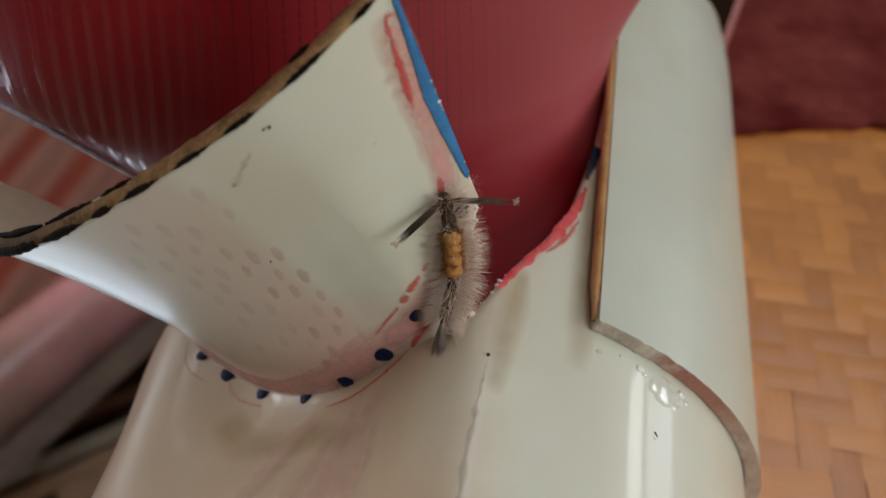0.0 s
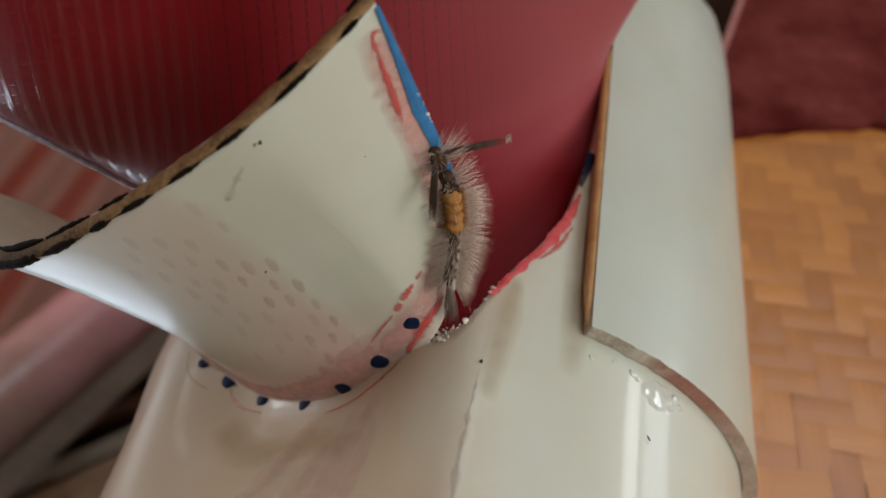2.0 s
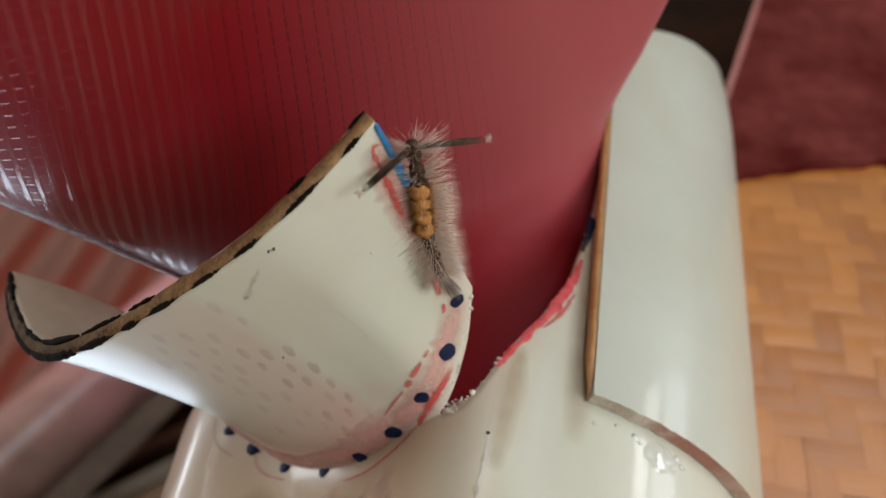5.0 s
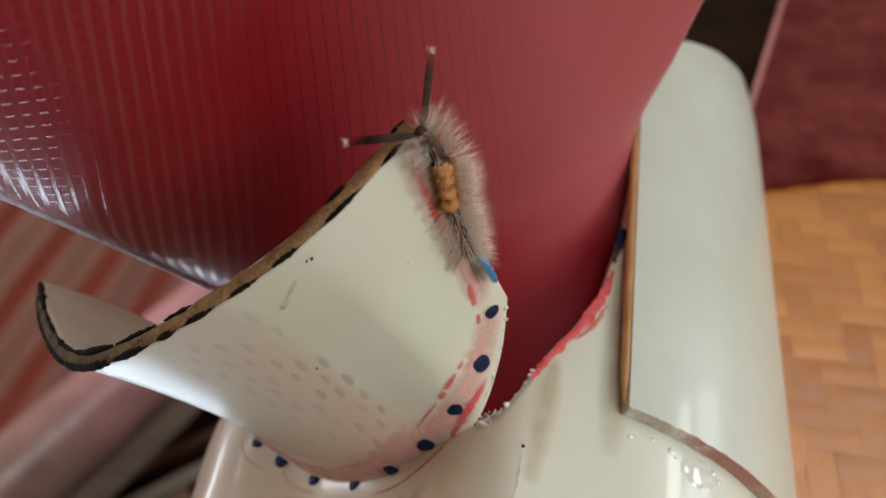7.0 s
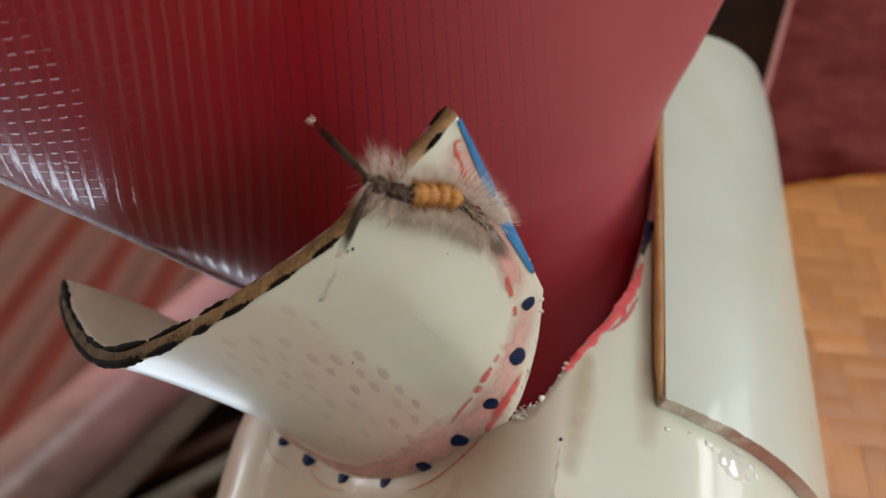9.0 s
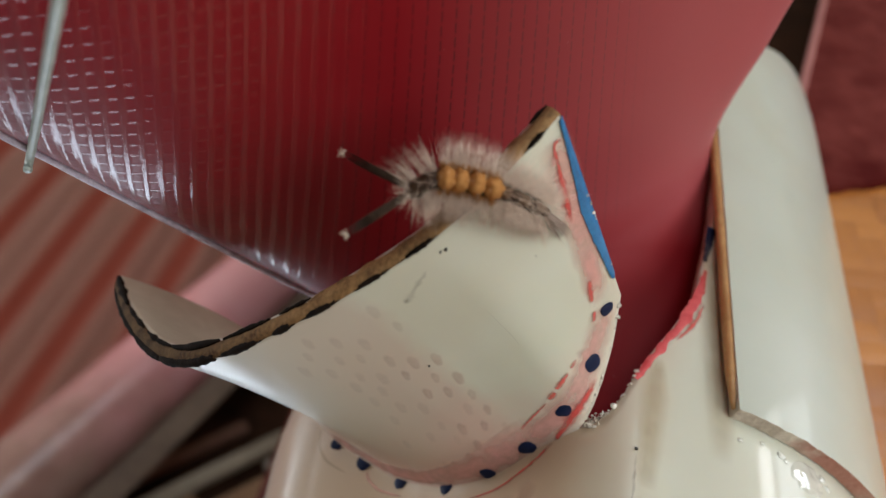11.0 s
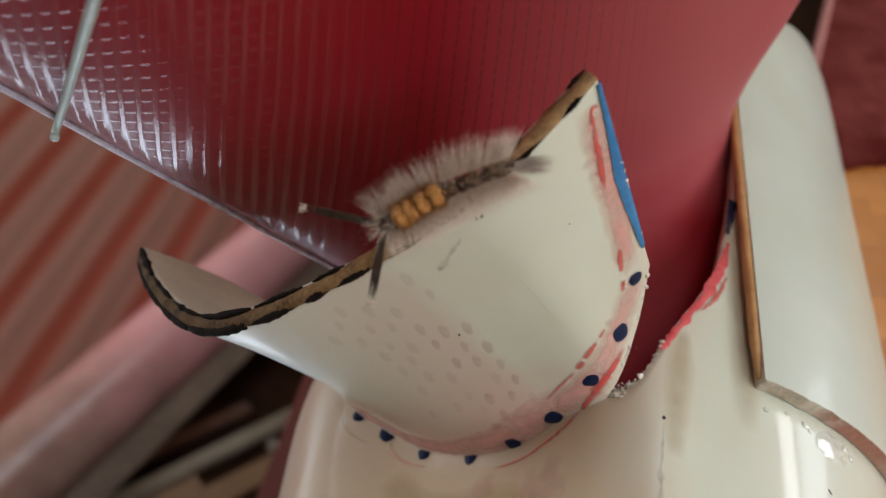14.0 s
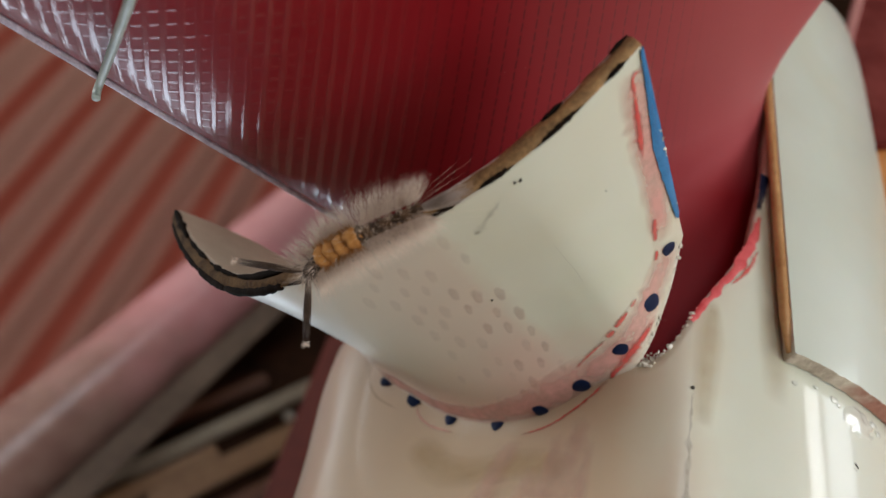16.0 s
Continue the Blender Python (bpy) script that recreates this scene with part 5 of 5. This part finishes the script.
def motions():
    """The caterpillar climbs the slit's edge to the lip's corner, turns, and goes on along the scorched rim."""
    # seconds, then millimetres (heights over 1.2 m)
    head = [
        (0, -13.4, 68.0, 67.3), (0.5, -12.4, 67.1, 68.8), (1, -10.5, 67.2, 71.2), (1.5, -10.6, 65.2, 71.6), (2, -13.7, 60.7, 69.7), (2.5, -16.1, 58.2, 67.7),
        (3, -16.9, 57.1, 67.0), (3.5, -16.7, 52.1, 68.4), (4, -15.8, 48.5, 70.1), (6.5, -16.4, 40.3, 69.3), (7, -18.2, 39.7, 67.5), (7.5, -20.0, 39.7, 65.8),
        (8, -22.5, 43.5, 62.8), (8.5, -24.6, 43.0, 61.1), (11, -33.5, 44.0, 58.4), (12, -33.7, 44.3, 58.3), (12.5, -35.4, 45.8, 57.2), (13, -35.8, 46.7, 56.6),
        (13.5, -38.5, 48.9, 55.1), (14, -40.3, 50.9, 54.0), (14.5, -44.0, 54.8, 52.1), (15, -48.3, 54.9, 52.6), (15.5, -51.0, 59.0, 50.9), (16, -54.7, 63.4, 49.2),
    ]
    front = [
        (0, -12.4, 72.9, 66.5), (0.5, -11.9, 72.3, 67.2), (1, -10.5, 70.9, 69.4), (1.5, -10.3, 69.0, 70.6), (2, -11.8, 66.7, 69.7), (2.5, -13.0, 64.0, 69.4),
        (3, -14.1, 62.2, 68.7), (3.5, -15.3, 58.4, 68.6), (4, -15.2, 54.4, 69.8), (6.5, -16.0, 45.8, 69.9), (7, -16.9, 45.0, 69.5), (7.5, -17.6, 44.9, 68.4),
        (8, -19.4, 47.3, 66.0), (8.5, -21.3, 47.2, 63.9), (11, -30.6, 43.0, 59.6), (12, -31.0, 43.3, 59.5), (12.5, -32.2, 43.9, 58.8), (13, -33.4, 44.8, 57.9),
        (13.5, -35.7, 47.7, 55.9), (14, -38.5, 49.9, 54.5), (14.5, -41.1, 52.7, 53.2), (15, -45.9, 54.4, 52.7), (15.5, -49.0, 56.3, 51.9), (16, -52.4, 60.7, 50.1),
    ]
    rear = [
        (0, -11.4, 79.3, 64.1), (0.5, -11.9, 77.9, 64.3), (1, -11.6, 76.2, 65.7), (1.5, -11.3, 74.7, 66.8), (2, -10.9, 72.8, 68.1), (2.5, -11.2, 70.4, 68.9),
        (3, -11.8, 68.9, 68.8), (3.5, -13.2, 65.3, 68.7), (4, -14.0, 62.3, 68.8), (6.5, -15.6, 54.3, 69.4), (7, -15.9, 52.6, 69.3), (7.5, -15.9, 52.3, 69.4),
        (8, -15.4, 54.2, 69.6), (8.5, -17.1, 52.4, 68.0), (11, -24.3, 45.3, 61.2), (12, -23.8, 46.0, 61.7), (12.5, -25.3, 44.2, 60.3), (13, -28.1, 43.8, 59.7),
        (13.5, -30.4, 45.1, 58.1), (14, -33.4, 46.9, 56.6), (14.5, -35.9, 49.5, 54.8), (15, -40.0, 51.3, 53.7), (15.5, -43.4, 53.4, 52.8), (16, -46.9, 56.6, 51.5),
    ]
    end = [
        (0, -12.1, 84.3, 60.5), (0.5, -11.9, 82.8, 61.4), (1, -12.0, 82.2, 61.6), (1.5, -11.7, 80.1, 63.2), (2, -11.1, 79.2, 64.5), (2.5, -10.6, 76.0, 66.9),
        (3, -11.1, 74.9, 67.0), (3.5, -10.9, 72.6, 68.2), (4, -12.3, 69.5, 68.1), (6.5, -14.2, 60.4, 69.3), (7, -14.2, 60.5, 69.3), (7.5, -14.5, 60.2, 69.1),
        (8, -14.6, 59.8, 69.1), (8.5, -14.8, 58.7, 69.2), (11, -20.0, 51.2, 65.1), (12, -20.5, 50.9, 64.7), (12.5, -21.5, 49.5, 63.7), (13, -22.2, 48.7, 63.1),
        (13.5, -24.0, 46.0, 61.5), (14, -27.4, 44.9, 58.8), (14.5, -30.5, 46.4, 57.1), (15, -34.1, 48.4, 55.6), (15.5, -36.8, 49.9, 54.4), (16, -40.8, 53.1, 52.8),
    ]
    tail = [
        (0, -12.3, 88.5, 57.7), (0.5, -12.3, 88.1, 58.4), (1, -12.5, 87.1, 59.9), (1.5, -10.5, 85.8, 61.3), (2, -10.2, 85.6, 61.6), (2.5, -8.4, 83.3, 64.1),
        (3, -8.2, 83.4, 64.0), (3.5, -8.8, 80.2, 67.3), (4, -10.7, 74.2, 69.1), (6.5, -12.7, 66.3, 70.2), (7, -11.9, 68.1, 70.4), (7.5, -12.2, 68.5, 69.9),
        (8, -12.0, 67.7, 70.5), (8.5, -12.5, 67.5, 70.0), (11, -15.1, 62.5, 69.1), (12, -14.8, 63.6, 69.1), (12.5, -17.1, 57.7, 68.2), (13, -17.6, 58.5, 67.4),
        (13.5, -17.4, 52.5, 69.0), (14, -19.5, 50.1, 67.0), (14.5, -25.7, 44.7, 60.9), (15, -30.4, 46.9, 58.2), (15.5, -30.7, 47.3, 58.0), (16, -35.1, 51.2, 55.1),
    ]
    pencil_one = [
        (0, -4.0, 69.4, 69.9), (0.5, -1.5, 68.8, 71.2), (1, -1.7, 65.1, 76.6), (1.5, -5.4, 61.4, 78.2), (2, -4.1, 60.5, 74.1), (2.5, -10.6, 57.0, 72.6),
        (3, -10.1, 57.4, 71.1), (3.5, -7.7, 53.5, 72.0), (4, -6.6, 50.0, 73.7), (6.5, -9.8, 37.0, 76.0), (7, -17.9, 31.6, 75.6), (7.5, -20.6, 32.7, 72.9),
        (8, -28.0, 37.5, 68.2), (8.5, -31.5, 37.7, 65.2), (11, -38.7, 42.8, 60.3), (12, -39.9, 44.0, 59.3), (12.5, -39.0, 43.7, 60.7), (13, -44.2, 45.7, 56.9),
        (13.5, -45.9, 45.7, 57.8), (14, -50.4, 49.2, 53.8), (14.5, -52.4, 50.2, 55.8), (15, -54.8, 50.1, 56.9), (15.5, -60.4, 54.6, 53.2), (16, -64.3, 61.6, 48.1),
    ]
    pencil_two = [
        (0, -16.4, 69.2, 62.4), (0.5, -12.8, 68.0, 65.0), (1, -12.4, 65.6, 69.6), (1.5, -13.5, 64.3, 69.1), (2, -12.7, 65.2, 62.7), (2.5, -16.6, 62.4, 60.5),
        (3, -18.2, 61.4, 59.0), (3.5, -18.1, 55.1, 61.8), (4, -15.0, 51.4, 64.8), (6.5, -17.6, 36.4, 69.4), (7, -25.7, 38.3, 63.1), (7.5, -25.5, 40.2, 60.6),
        (8, -25.3, 46.9, 55.2), (8.5, -25.9, 47.0, 53.6), (11, -38.6, 44.9, 52.6), (12, -39.4, 44.9, 52.9), (12.5, -41.2, 44.6, 53.3), (13, -38.0, 47.9, 51.4),
        (13.5, -39.1, 50.9, 49.6), (14, -40.3, 55.3, 45.6), (14.5, -44.8, 57.8, 44.7), (15, -47.9, 56.3, 47.9), (15.5, -52.1, 61.5, 43.5), (16, -52.7, 67.7, 40.4),
    ]
    outward = Vector((0.10, -0.72, -0.69)).normalized()

    def world(p):
        return Vector((p[0], p[1], p[2] + 1200)) * 0.001
    keyed = {ob: [] for ob, _ in PIECES}
    roots = []
    for here in zip(head, front, rear, end, tail, pencil_one, pencil_two):
        t = here[0][0]
        line, tips = [world(p[1:]) for p in here[:4]], [world(p[1:]) for p in here[4:]]
        knots = [(0.0, line[0]), (0.18, line[1]), (0.55, line[2]), (1.0, line[3])]

        def at(s):
            x = [k[0] for k in knots]
            i = max(0, min(2, sum(s >= q for q in x) - 1))
            f = (s - x[i]) / (x[i + 1] - x[i])
            p0, p1, p2, p3 = line[max(i - 1, 0)], line[i], line[i + 1], line[min(i + 2, 3)]
            m1, m2 = (p2 - p0) * 0.5, (p3 - p1) * 0.5
            return (2 * f ** 3 - 3 * f ** 2 + 1) * p1 + (f ** 3 - 2 * f ** 2 + f) * m1 + (-2 * f ** 3 + 3 * f ** 2) * p2 + (f ** 3 - f ** 2) * m2
        centre = at(0.5)
        roots.append((t, Matrix.Translation(centre)))

        def turned(p, y):
            y = y.normalized()
            x = y.cross(outward).normalized()
            m = Matrix((x, y, x.cross(y))).transposed().to_4x4()
            return Matrix.Translation(p - centre) @ m
        for ob, s in PIECES:
            if s == "first":
                m = turned(at(0.02), tips[1] - at(0.02))
            elif s == "second":
                m = turned(at(0.02), tips[2] - at(0.02))
            elif s == "tail":
                m = turned(at(0.97), tips[0] - at(0.97))
            else:
                m = turned(at(s), at(max(s - 0.05, 0)) - at(min(s + 0.05, 1)))
            keyed[ob].append((t, m))
    walk(CAT, roots)
    for ob, rows in keyed.items():
        walk(ob, rows)


motions()
